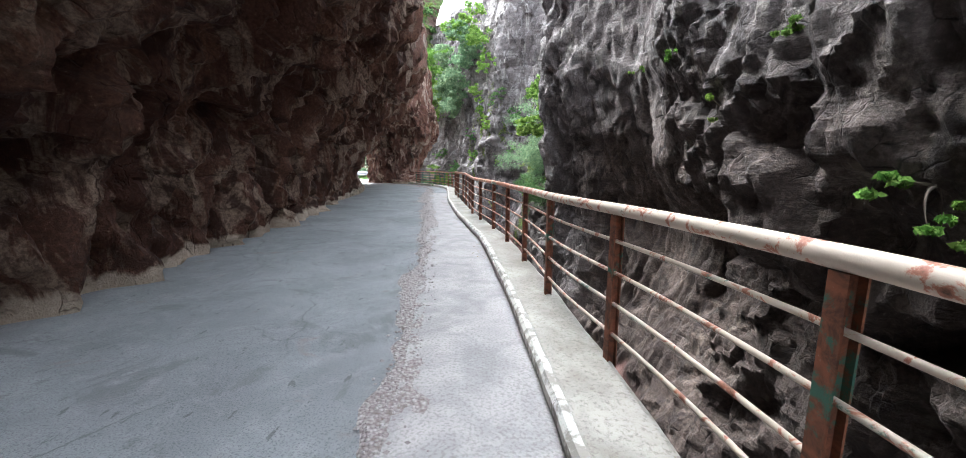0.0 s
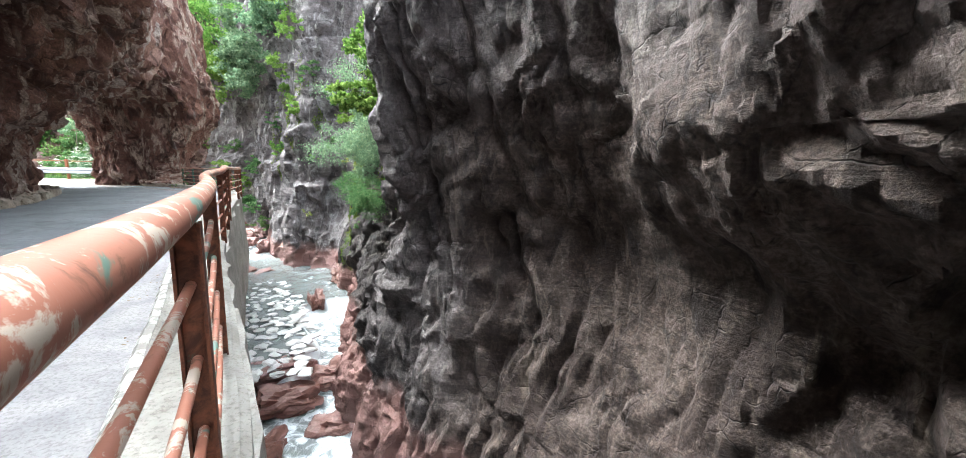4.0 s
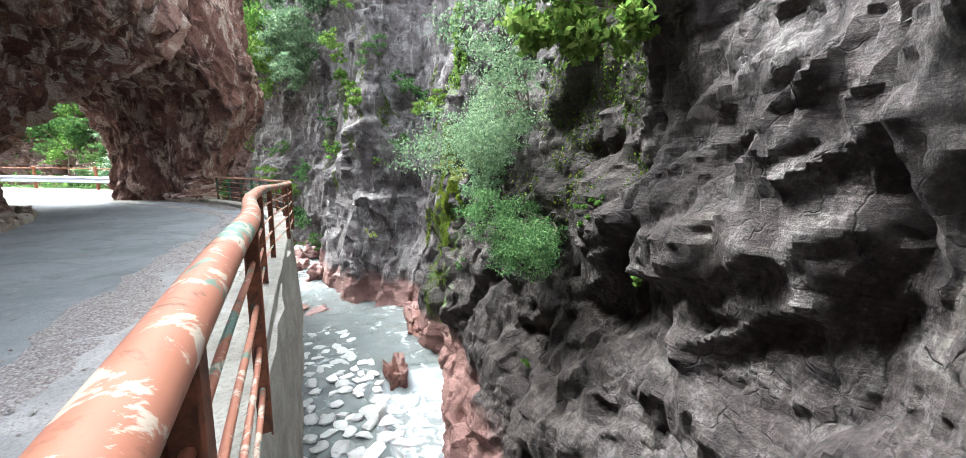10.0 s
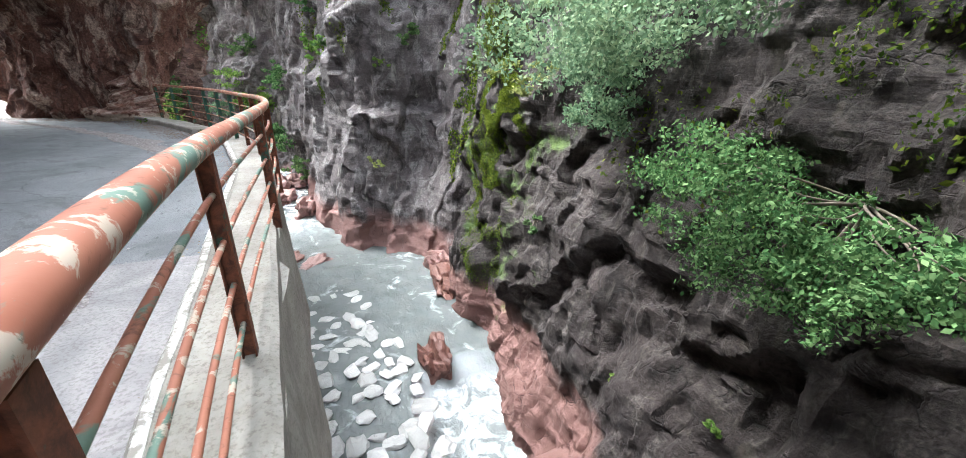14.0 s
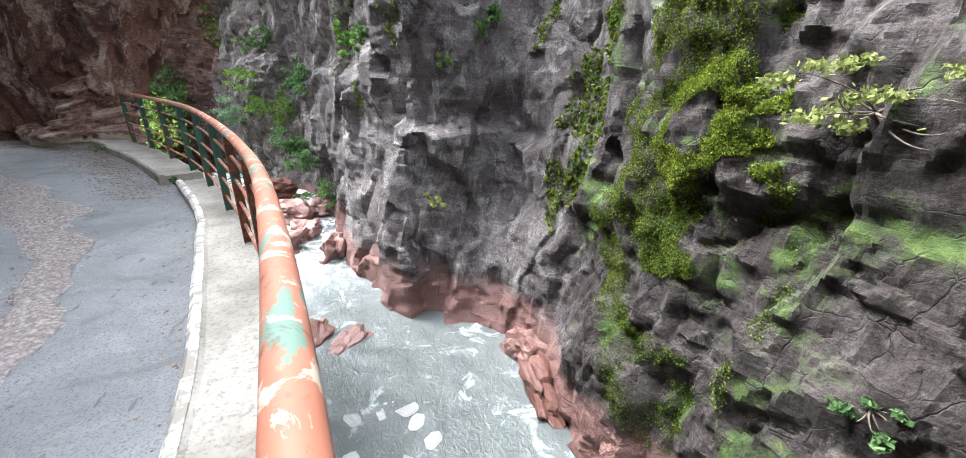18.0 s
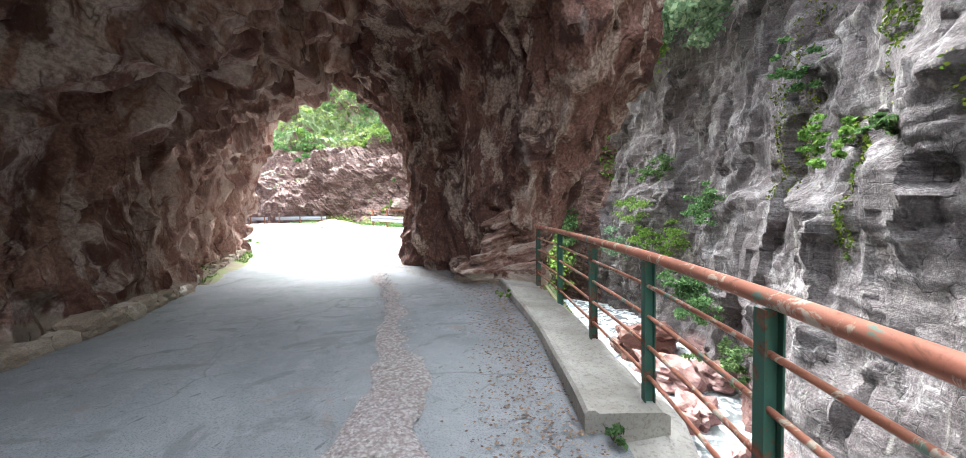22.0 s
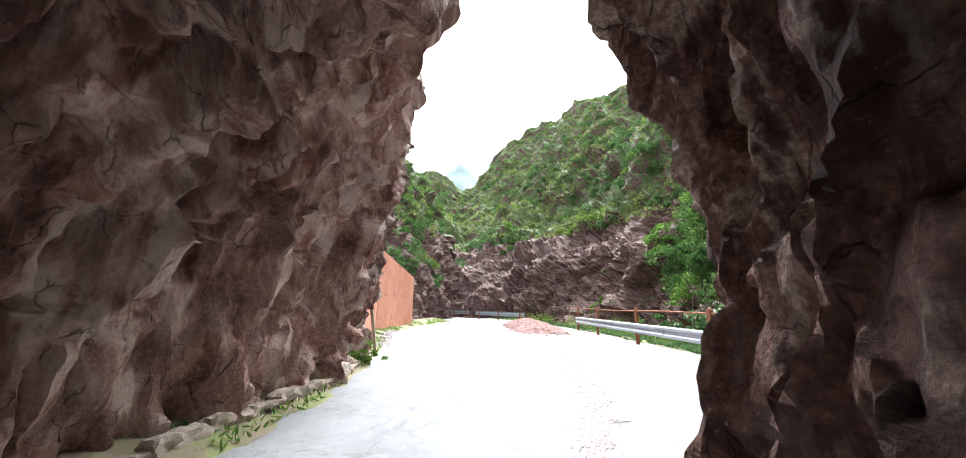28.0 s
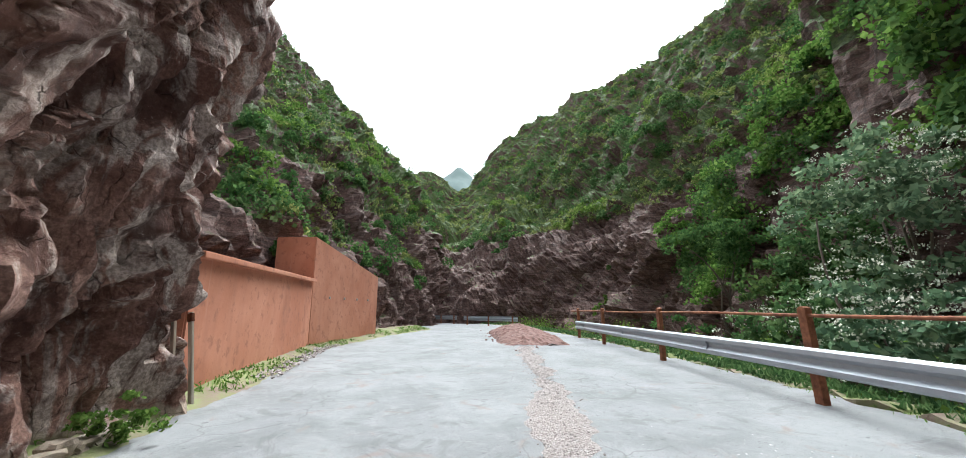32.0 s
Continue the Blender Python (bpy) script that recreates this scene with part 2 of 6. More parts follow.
def vnoise(p, seed=0):
    """Smooth value noise in -1..1 at the points p (n, 3)."""
    i = np.floor(p).astype(np.int64)
    f = p - i
    f = f * f * f * (f * (f * 6 - 15) + 10)
    out = 0
    for dx in (0, 1):
        for dy in (0, 1):
            for dz in (0, 1):
                w = (f[:, 0] if dx else 1 - f[:, 0]) * (f[:, 1] if dy else 1 - f[:, 1]) * (f[:, 2] if dz else 1 - f[:, 2])
                out = out + w * hash3(i[:, 0] + dx, i[:, 1] + dy, i[:, 2] + dz, seed)
    return out * 2 - 1


def fbm(p, octaves=4, seed=0, gain=0.5):
    out, amp = 0, 1.0
    for o in range(octaves):
        out = out + amp * vnoise(p * 2.0 ** o + 17.3 * o, seed + o)
        amp *= gain
    return out


def cells(p, seed=0, tilt=0.8, soft=0.12):
    """Broken-rock relief: each cell stands at its own height and tilts its own way; soft rounds the steps between."""
    i = np.floor(p).astype(np.int64)
    best, second = np.full(len(p), 9e9), np.full(len(p), 9e9)
    val, val2 = np.zeros(len(p)), np.zeros(len(p))
    for dx in (-1, 0, 1):
        for dy in (-1, 0, 1):
            for dz in (-1, 0, 1):
                c = i + (dx, dy, dz)
                q = np.stack([hash3(c[:, 0], c[:, 1], c[:, 2], seed + s) for s in (0, 1, 2)], 1)
                r = p - (c + 0.15 + 0.7 * q)
                d = np.sqrt((r * r).sum(1))
                t = np.stack([hash3(c[:, 0], c[:, 1], c[:, 2], seed + s) for s in (3, 4, 5)], 1) - 0.5
                v = hash3(c[:, 0], c[:, 1], c[:, 2], seed + 6) * 2 - 1 + tilt * 2 * (r * t).sum(1)
                near = d < best
                mid = ~near & (d < second)
                val2 = np.where(near, val, np.where(mid, v, val2))
                second = np.where(near, best, np.where(mid, d, second))
                val = np.where(near, v, val)
                best = np.where(near, d, best)
    f = np.clip((second - best) / soft, 0, 1)
    f = 0.5 + 0.5 * f * f * (3 - 2 * f)
    return val * f + val2 * (1 - f)


def facets(p, seed=0, tilt=0.8):
    return cells(p, seed, tilt, 0.02)


def strata(p, spacing, lateral, seed=0, soft=0.3):
    """Beds of one thickness, each standing in or out on its own along its length."""
    b = p[:, 2] / spacing
    i = np.floor(b)
    t = np.clip((b - i - (1 - soft)) / soft, 0, 1)
    t = t * t * (3 - 2 * t)
    n0 = vnoise(np.stack([p[:, 0] * lateral, p[:, 1] * lateral, i * 3.7 + 0.5], 1), seed)
    n1 = vnoise(np.stack([p[:, 0] * lateral, p[:, 1] * lateral, i * 3.7 + 4.2], 1), seed)
    return n0 * (1 - t) + n1 * t


def ridged(p, octaves=3, seed=0):
    out, amp = 0, 1.0
    for o in range(octaves):
        out = out + amp * (0.55 - 2.0 * np.abs(vnoise(p * 2.1 ** o + 9.1 * o, seed + o)))
        amp *= 0.5
    return out


def rock_relief(p, seed=0, big=0.45, block=0.2, chip=0.06, bed=0.1, thin=0.04, flute=0.1, grain=0.03, size=1.0, tall=1.0, lean=0.0, fall=None):
    """Depth of rock relief: broad swells, blocks, chips, thick and thin beds, upright flutes, grain."""
    p = p.copy()
    p[:, 1] = p[:, 1] - lean * p[:, 2]
    w = p + 0.22 * np.stack([fbm(p * 1.1, 2, seed + 40), fbm(p * 1.1, 2, seed + 43), 0.6 * fbm(p * 0.9, 2, seed + 46)], 1)
    q = w.copy()
    q[:, 2] = w[:, 2] - 0.16 * w[:, 0] + (0.1 * w[:, 1] if fall is None else fall)
    d = big * fbm(p * np.array((0.33, 0.33, 0.24)) / size, 3, seed)
    qt = q.copy()
    qt[:, 2] /= tall
    d = d + block * cells(qt * np.array((0.7, 0.7, 0.5)) / size, seed + 10, 0.9, 0.08)
    d = d + chip * cells(qt * np.array((2.3, 2.3, 2.1)) / size, seed + 20, 1.0, 0.11)
    if np.max(bed) > 0:
        d = d + bed * strata(q, 0.6 * size, 0.7, seed + 30, 0.3)
        d = d + thin * strata(q, 0.17 * size, 2.0, seed + 32, 0.45)
    d = d + flute * ridged(w * np.array((1.25, 1.25, 0.17)) / size, 3, seed + 60)
    return d + grain * fbm(p * np.array((4.1, 4.1, 3.2)), 4, seed + 50, 0.6)


def grid_mesh(name, P, wrap=False, smooth=False, mats=(), sharp=0):
    """A mesh from a grid of points (n, m, 3)."""
    n, m = P.shape[:2]
    idx = np.arange(n * m).reshape(n, m)
    if wrap:
        idx = np.concatenate([idx, idx[:1]], 0)
    a, b, c, d = idx[:-1, :-1], idx[1:, :-1], idx[1:, 1:], idx[:-1, 1:]
    quads = np.stack([a, b, c, d], -1).reshape(-1, 4)
    return quad_mesh(name, P.reshape(-1, 3), quads, smooth, mats, sharp)


def quad_mesh(name, verts, quads, smooth=False, mats=(), sharp=0):
    me = bpy.data.meshes.new(name)
    k = quads.shape[1]
    me.vertices.add(len(verts))
    me.vertices.foreach_set("co", np.ascontiguousarray(verts, dtype=np.float32).ravel())
    me.loops.add(quads.size)
    me.loops.foreach_set("vertex_index", np.ascontiguousarray(quads, dtype=np.int32).ravel())
    me.polygons.add(len(quads))
    me.polygons.foreach_set("loop_start", np.arange(0, quads.size, k, dtype=np.int32))
    me.polygons.foreach_set("loop_total", np.full(len(quads), k, dtype=np.int32))
    me.polygons.foreach_set("use_smooth", np.full(len(quads), smooth, dtype=bool))
    me.update(calc_edges=True)
    for mt in mats:
        me.materials.append(mt)
    if sharp:
        me.set_sharp_from_angle(angle=radians(sharp))
    return me


def normals(P, wrap=False):
    if wrap:
        ds = np.roll(P, -1, 0) - np.roll(P, 1, 0)
    else:
        ds = np.gradient(P, axis=0)
    n = np.cross(ds, np.gradient(P, axis=1))
    return n / (np.linalg.norm(n, axis=2, keepdims=True) + 1e-9)


def smooth_rows(a, times=6, wrap=False):
    for _ in range(times):
        if wrap:
            a = 0.5 * a + 0.25 * (np.roll(a, 1, 0) + np.roll(a, -1, 0))
        else:
            b = a.copy()
            b[1:-1] = 0.5 * a[1:-1] + 0.25 * (a[2:] + a[:-2])
            a = b
    return a


def resample(rows, count, wrap=False, near=None):
    """rows (n, k, d) to (count, k, d), evenly along the mean line, or closer where near = (from y, to y, ratio)."""
    rows = np.array(rows, float)
    if wrap:
        rows = np.concatenate([rows, rows[:1]], 0)
    mid = rows.mean(1)
    s = np.r_[0, np.cumsum(np.linalg.norm(np.diff(mid, axis=0), axis=1))]
    t = np.linspace(0, s[-1], count + 1)[:-1] if wrap else np.linspace(0, s[-1], count)
    if near:
        ss = np.linspace(0, s[-1], 4000)
        yy = np.interp(ss, s, mid[:, 1])
        c = np.r_[0, np.cumsum(np.where((yy > near[0]) & (yy < near[1]), near[2], 1.0))[:-1]]
        t = np.interp(np.linspace(0, c[-1], count), c, ss)
    out = np.empty((count, *rows.shape[1:]))
    for k in range(rows.shape[1]):
        for d in range(rows.shape[2]):
            out[:, k, d] = np.interp(t, s, rows[:, k, d])
    return out


def wall_sheet(stations, heights, count, z, ease=8, near=None):
    """A standing sheet: stations (n, k, 2) give the plan at each of the k heights; z: row heights, or their number."""
    a = smooth_rows(resample(stations, count, near=near), ease)
    z = np.linspace(heights[0], heights[-1], z) if isinstance(z, int) else z
    P = np.empty((count, len(z), 3))
    for d in (0, 1):
        for i in range(count):
            P[i, :, d] = np.interp(z, heights, a[i, :, d])
    P[:, :, 2] = z
    return P


def displaced(P, d, wrap=False, side=1.0, soften=0):
    d = smooth_rows(smooth_rows(d.reshape(P.shape[:2]), soften, wrap).T, soften).T
    return P + side * normals(P, wrap) * d.reshape(*P.shape[:2], 1)


def part(name, bm, material, parent, label=""):
    """Link a bmesh (or a ready mesh) as one part under a thing or a part."""
    if isinstance(bm, bmesh.types.BMesh):
        me = bpy.data.meshes.new(name)
        bm.to_mesh(me)
        bm.free()
    else:
        me = bm
    if material and not me.materials:
        me.materials.append(material)
    ob = new(name, me)
    ob.parent = parent
    if label:
        ob["label"] = label
    return ob


def thing(name, label, category, group="", kind="", at=(0, 0, 0)):
    ob = new(name)
    ob.location = at
    return tagged(ob, label, category, group, kind)


def box_bm(size, at=(0, 0, 0), bevel=0.0, bm=None, rot=None):
    bm = bm or bmesh.new()
    m = Matrix.Translation(at) @ (rot or Matrix()) @ Matrix.Diagonal((*size, 1))
    r = bmesh.ops.create_cube(bm, size=1, matrix=m)
    if bevel:
        es = list({e for v in r["verts"] for e in v.link_edges})
        bmesh.ops.bevel(bm, geom=es, offset=bevel, segments=2, affect="EDGES", profile=0.6)
    return bm


def tube_mesh(name, pts, radius, sides=10, smooth=True, cap=True, radii=None):
    """A round tube along points."""
    pts = np.array(pts, float)
    n = len(pts)
    tan = np.gradient(pts, axis=0)
    tan /= np.linalg.norm(tan, axis=1, keepdims=True) + 1e-9
    ref = np.where(np.abs(tan[:, 2:3]) > 0.95, np.array([[1.0, 0, 0]]), np.array([[0, 0, 1.0]]))
    u = np.cross(tan, ref)
    u /= np.linalg.norm(u, axis=1, keepdims=True) + 1e-9
    v = np.cross(u, tan)
    a = np.linspace(0, 2 * np.pi, sides, endpoint=False)
    r = np.full(n, radius) if radii is None else np.array(radii)
    P = pts[:, None] + r[:, None, None] * (np.cos(a)[None, :, None] * u[:, None] + np.sin(a)[None, :, None] * v[:, None])
    verts = P.reshape(-1, 3)
    quads = []
    for i in range(n - 1):
        for j in range(sides):
            k = (j + 1) % sides
            quads.append((i * sides + j, i * sides + k, (i + 1) * sides + k, (i + 1) * sides + j))
    me = bpy.data.meshes.new(name)
    faces = [tuple(q) for q in quads]
    if cap:
        faces += [tuple(range(sides))[::-1], tuple(range((n - 1) * sides, n * sides))]
    me.from_pydata(verts.tolist(), [], faces)
    me.polygons.foreach_set("use_smooth", [smooth] * len(faces))
    return me


def path_points(ctrl, step=0.1):
    """Evenly spaced, eased points along a plan line."""
    c = np.array(ctrl, float)
    s = np.r_[0, np.cumsum(np.linalg.norm(np.diff(c, axis=0), axis=1))]
    t = np.arange(0, s[-1], 0.05)
    p = np.stack([np.interp(t, s, c[:, k]) for k in range(c.shape[1])], 1)
    p = smooth_rows(p, 120)
    s = np.r_[0, np.cumsum(np.linalg.norm(np.diff(p, axis=0), axis=1))]
    t = np.arange(0, s[-1], step)
    return np.stack([np.interp(t, s, p[:, k]) for k in range(p.shape[1])], 1)


def sweep(name, line, profile, z0=0.0, smooth=False, mats=(), wob=0.0, seed=0):
    """Sweep a closed profile of (side, up) along a plan line; side > 0 lies to the right of the way."""
    line = np.array(line, float)
    tan = np.gradient(line[:, :2], axis=0)
    tan /= np.linalg.norm(tan, axis=1, keepdims=True)
    right = np.stack([tan[:, 1], -tan[:, 0]], 1)
    pr = np.array(profile, float)
    P = np.empty((len(line), len(pr) + 1, 3))
    for k, (a, b) in enumerate([*profile, profile[0]]):
        P[:, k, :2] = line[:, :2] + a * right
        P[:, k, 2] = z0 + b
    if wob:
        q = P.reshape(-1, 3)
        P = P + (wob * np.stack([fbm(q * 2.3, 3, seed + s) for s in (0, 1, 2)], 1)).reshape(P.shape)
        P[:, -1] = P[:, 0]
    # close both ends
    P = np.concatenate([np.broadcast_to(P[:1, :-1].mean(1, keepdims=True), P[:1].shape), P, np.broadcast_to(P[-1:, :-1].mean(1, keepdims=True), P[:1].shape)], 0)
    return grid_mesh(name, P, False, smooth, mats)


def setting(name, me, label, category="", parent=None):
    ob = new(name, me)
    tagged(ob, label, category, kind="structure")
    ob.parent = parent
    return ob


# ---- the gorge walls ----
# plan at the water, at road height, above the rail, and high up
GORGE_LOW = [(1.8, -16, 3.6, -16), (2.4, 0, 3.9, 0), (2.6, 4, 4.1, 4), (2.6, 7.2, 4.0, 7.2), (2.5, 8.8, 4.2, 8.8), (2.3, 10.8, 3.8, 10.8), (1.5, 12.9, 2.8, 12.9), (1.35, 14.2, 2.8, 14.2),
             (1.3, 16, 3.0, 16), (1.05, 19.5, 2.95, 19.5), (1.45, 23, 3.15, 23), (1.85, 26.3, 2.75, 26.3), (2.2, 28.6, 3.2, 29.3), (1.3, 30.5, 2.5, 32.0),
             (-1.0, 31.9, 0.0, 32.6), (-1.75, 33.4, -0.7, 34.2), (-2.2, 37.5, -1.6, 38), (-4, 42, -3.5, 42.6), (-9, 47, -8.6, 47.6), (-17, 51.5, -16.8, 52)]
GORGE_HIGH = [(3.6, -16, 7, -16), (3.3, 0, 7.5, 0), (3.1, 5, 7.5, 5), (3.0, 7.0, 6, 7.0), (3.1, 8.8, 4.0, 8.8), (2.4, 10.9, 2.9, 10.9), (1.65, 12.7, 2.1, 12.7), (2.4, 14.2, 4.4, 14.2),
              (2.6, 16, 3.6, 16), (3.4, 19.5, 4.6, 19.5), (3.9, 23, 5.2, 23), (3.3, 26.8, 5.3, 26.8), (4.0, 29.8, 6.0, 30.5), (2.9, 32.7, 4.8, 34.2),
              (0.25, 32.8, 1.8, 34.4), (-0.55, 34.3, 1.1, 36.4), (-1.6, 38.3, 0.2, 39.8), (-3.4, 43, -2, 45), (-8.6, 48.4, -8, 51), (-17, 53, -17, 56)]
st = np.concatenate([np.array(GORGE_LOW).reshape(-1, 2, 2), np.array(GORGE_HIGH).reshape(-1, 2, 2)], 1)
# the lip stands out between the undercut foot and the face above
lipline = st[:, 1] * 0.64 + st[:, 2] * 0.36
lipline[:, 0] = np.where(st[:, 1, 1] < 7.5, np.minimum(lipline[:, 0], 2.75), lipline[:, 0])
block = (st[:, 1, 1] > 12) & (st[:, 1, 1] < 13.5)
lipline[block] = st[block, 1] * 0.35 + st[block, 2] * 0.65
st = np.concatenate([st[:, :2], lipline[:, None], st[:, 2:]], 1)
zs = np.r_[np.linspace(-5.6, 5.6, 215)[:-1], np.linspace(5.6, 19.0, 125)]
P = wall_sheet(st, [-5.6, 0.0, 1.3, 3.6, 19.0], 1200, zs, 22, (1.0, 31.0, 2.6))
P = smooth_rows(P.swapaxes(0, 1), 14).swapaxes(0, 1)
# the rim stands lower over the near reach than at the bend
rim = np.interp(P[:, 0, 1], [-16, 18, 24, 30, 60], [9.0, 10.5, 13.0, 17.0, 19.0])
back = np.clip((P[:, :, 2] - rim[:, None]) / 3.0, 0, None)
P[:, :, 0] += back * 6.0
P[:, :, 2] = np.minimum(P[:, :, 2], rim[:, None] + 0.4 * back)
flat = P.reshape(-1, 3)
# undercut lips: from y, to y, height, fall along y, how far the rock stands out over them
LIPS = [(0.6, 6.8, 0.1, -0.35, 0.45), (4.6, 8.0, 2.3, -0.1, 0.3), (12.6, 15.0, 2.0, 0.0, 0.35), (14.0, 20.5, 1.0, -0.12, 0.55), (13.5, 18.5, -1.0, -0.1, 0.4), (16.5, 22.5, -1.9, 0.1, 0.3),
        (25.0, 28.5, 1.5, 0.1, 0.35), (30.0, 34.0, 0.3, 0.05, 0.6), (31.0, 36.0, 3.4, -0.1, 0.7), (33.0, 40.0, 6.0, 0.2, 0.8), (34.0, 44.0, 2.2, 0.1, 0.5), (30.0, 40.0, 9.5, 0.1, 0.8)]
lip = np.zeros(len(flat))
for y0, y1, z0, fall, amp in LIPS:
    zz = flat[:, 2] - (z0 - fall * (flat[:, 1] - y0)) + 0.55 * fbm(flat * 0.7, 3, 77)
    on = np.clip((flat[:, 1] - y0) / 2.2, 0, 1) * np.clip((y1 - flat[:, 1]) / 2.2, 0, 1)
    on = on * on * (3 - 2 * on) * np.clip(0.75 + 0.6 * fbm(flat * 0.5, 2, 78), 0, 1.2)
    edge = np.clip(zz / 0.7 + 0.5, 0, 1)
    edge = edge * edge * (3 - 2 * edge)
    lip += 0.8 * amp * on * (edge * np.exp(-np.clip(zz, 0, None) / 1.6) - 0.7 * (1 - edge) * np.exp(np.clip(zz, None, 0) / 1.0))
yy = flat[:, 1]


def along(*vals):
    """A value that changes along the wall, at y = 0, 6, 8.5, 12, 15, 22, 26, 29.5, 32, 45."""
    return np.interp(yy, [0, 6, 8.5, 12, 15, 22, 26, 29.5, 32, 45], vals)


fall = np.interp(yy, [-16, 10, 20, 26, 60], [-1.6, 1.0, 4.6, 5.2, 7.0])
GORGE = P = displaced(P, lip + rock_relief(flat, 3, big=along(0.45, 0.42, 0.25, 0.3, 0.35, 0.3, 0.35, 0.25, 0.22, 0.4), block=along(0.2, 0.18, 0.06, 0.1, 0.2, 0.26, 0.24, 0.24, 0.26, 0.35),
                                           chip=along(0.075, 0.06, 0.015, 0.035, 0.065, 0.08, 0.075, 0.06, 0.07, 0.09), bed=along(0.06, 0.05, 0.02, 0.06, 0.15, 0.12, 0.1, 0.06, 0.05, 0.08),
                                           thin=along(0.03, 0.03, 0.006, 0.03, 0.06, 0.055, 0.05, 0.035, 0.035, 0.04), flute=along(0.08, 0.1, 0.12, 0.2, 0.08, 0.06, 0.06, 0.03, 0.02, 0.05),
                                           grain=along(0.085, 0.07, 0.02, 0.04, 0.045, 0.04, 0.05, 0.03, 0.022, 0.03), tall=along(1, 1, 1, 1.3, 1, 1.3, 1.2, 2.2, 2.4, 2.0), fall=fall), side=1.0)
k = int(np.argmax(P[:, 40, 1] > 46.5))
setting("cliff_upstream", grid_mesh("cliff_upstream", P[k - 1::2, ::2], mats=[M_FAR]), "red brown rock shoulder where the gorge opens", "cliff")
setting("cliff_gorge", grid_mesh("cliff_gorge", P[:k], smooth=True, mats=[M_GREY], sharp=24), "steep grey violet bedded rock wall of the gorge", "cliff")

# the rock over the road: base of the wall, way in over the road, and reach of the overhang
ROOF = [(-3.9, -24, 90, 4.6, 0), (-3.9, -10, 90, 4.4, 0), (-4.1, 0, 88, 3.9, 0), (-4.75, 5, 84, 3.5, 0), (-5.45, 9, 82, 3.6, 0), (-6.0, 13, 82, 3.75, 0), (-6.7, 18, 78, 3.8, 0),
        (-8.05, 22.0, 68, 4.4, 0.2), (-9.3, 25.3, 55, 5.6, 0.6), (-10.2, 27.0, 48, 6.9, 1), (-11.6, 28.9, 45, 7.3, 1), (-13.1, 29.65, 40, 6.1, 1), (-14.75, 31.0, 34, 3.8, 1),
        (-16.45, 32.55, 30, 1.8, 0.5), (-17.95, 33.5, 24, 0.9, 0), (-19.5, 34.1, 18, 0.8, 0), (-20.8, 34.2, 8, 0.4, 0)]
SIDE = [(0.0, -0.4), (0.0, 0.2), (-0.05, 1.2), (0.02, 2.4), (0.15, 3.5), (0.45, 4.5), (0.86, 4.9), (1.0, 5.3), (1.05, 6.2), (1.0, 8.0), (0.8, 10.0), (0.4, 12.0)]
TUNNEL = [(0.0, -0.4), (0.0, 0.2), (0.0, 1.2), (0.0, 2.8), (0.05, 3.6), (0.17, 4.35), (0.45, 4.75), (0.80, 4.6), (1.0, 5.6), (1.0, 8.0), (0.8, 10.0), (0.4, 12.0)]
rows = []
for x, y, yaw, reach, tun in ROOF:
    wx, wy = math.sin(radians(yaw)), math.cos(radians(yaw))
    rows.append([])
    for (a, za), (b, zb) in zip(SIDE, TUNNEL):
        w, z = (a + (b - a) * tun) * reach, za + (zb - za) * tun
        z -= 0.6 * tun * max(0.0, min(1.0, (z - 2.5) / 1.5)) * max(0.0, min(1.0, (y - 29.2) / 1.0))
        z += 0.45 * tun * max(0.0, min(1.0, (z - 2.5) / 1.5)) * max(0.0, min(1.0, (30.5 - y) / 2.0))
        rows[-1].append((x + w * wx, y + w * wy, z))
rows = smooth_rows(resample(rows, 640), 18)
seg = np.r_[0, np.cumsum(np.linalg.norm(np.diff(rows.mean(0), axis=0), axis=1))]
tt = np.r_[np.linspace(0, seg[7], 170), np.linspace(seg[7], seg[-1], 60)[1:]]
P = np.stack([np.stack([np.interp(tt, seg, smooth_rows(rows[i])[:, d]) for d in range(3)], 1) for i in range(len(rows))])
P = smooth_rows(P.swapaxes(0, 1), 8).swapaxes(0, 1)
flat = P.reshape(-1, 3)
P = displaced(P, rock_relief(flat, 7, big=0.22, block=0.2, chip=0.1, bed=0.0, flute=0.27, grain=0.045, size=0.75, tall=2.4, lean=0.25) - 0.36, side=-1.0)
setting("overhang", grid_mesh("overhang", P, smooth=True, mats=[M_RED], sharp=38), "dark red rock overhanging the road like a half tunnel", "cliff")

# the pillar between road and river
PILLAR_HEIGHTS = [-5.6, -1.0, 0.0, 1.0, 2.0, 3.0, 4.0, 5.5, 8.0, 12.0]
FOOT = [(-6.6, 32.1), (-7.6, 32.5), (-8.7, 32.85), (-9.7, 33.3), (-10.4, 34.05), (-10.75, 34.9), (-10.45, 35.6), (-9.3, 35.9), (-8.1, 35.3), (-7.1, 34.5), (-6.3, 33.5), (-6.15, 32.7)]
OUT = [0.0, 0.0, 0.1, 0.4, 1.05, 1.95, 2.65, 2.6, 2.0, 1.4]  # how far the gorge side stands out
INW = [0.0, 0.0, 0.0, 0.0, 0.03, 0.2, 0.75, 3.0, 3.6, 4.0]  # how far the road side leans in
loops = []
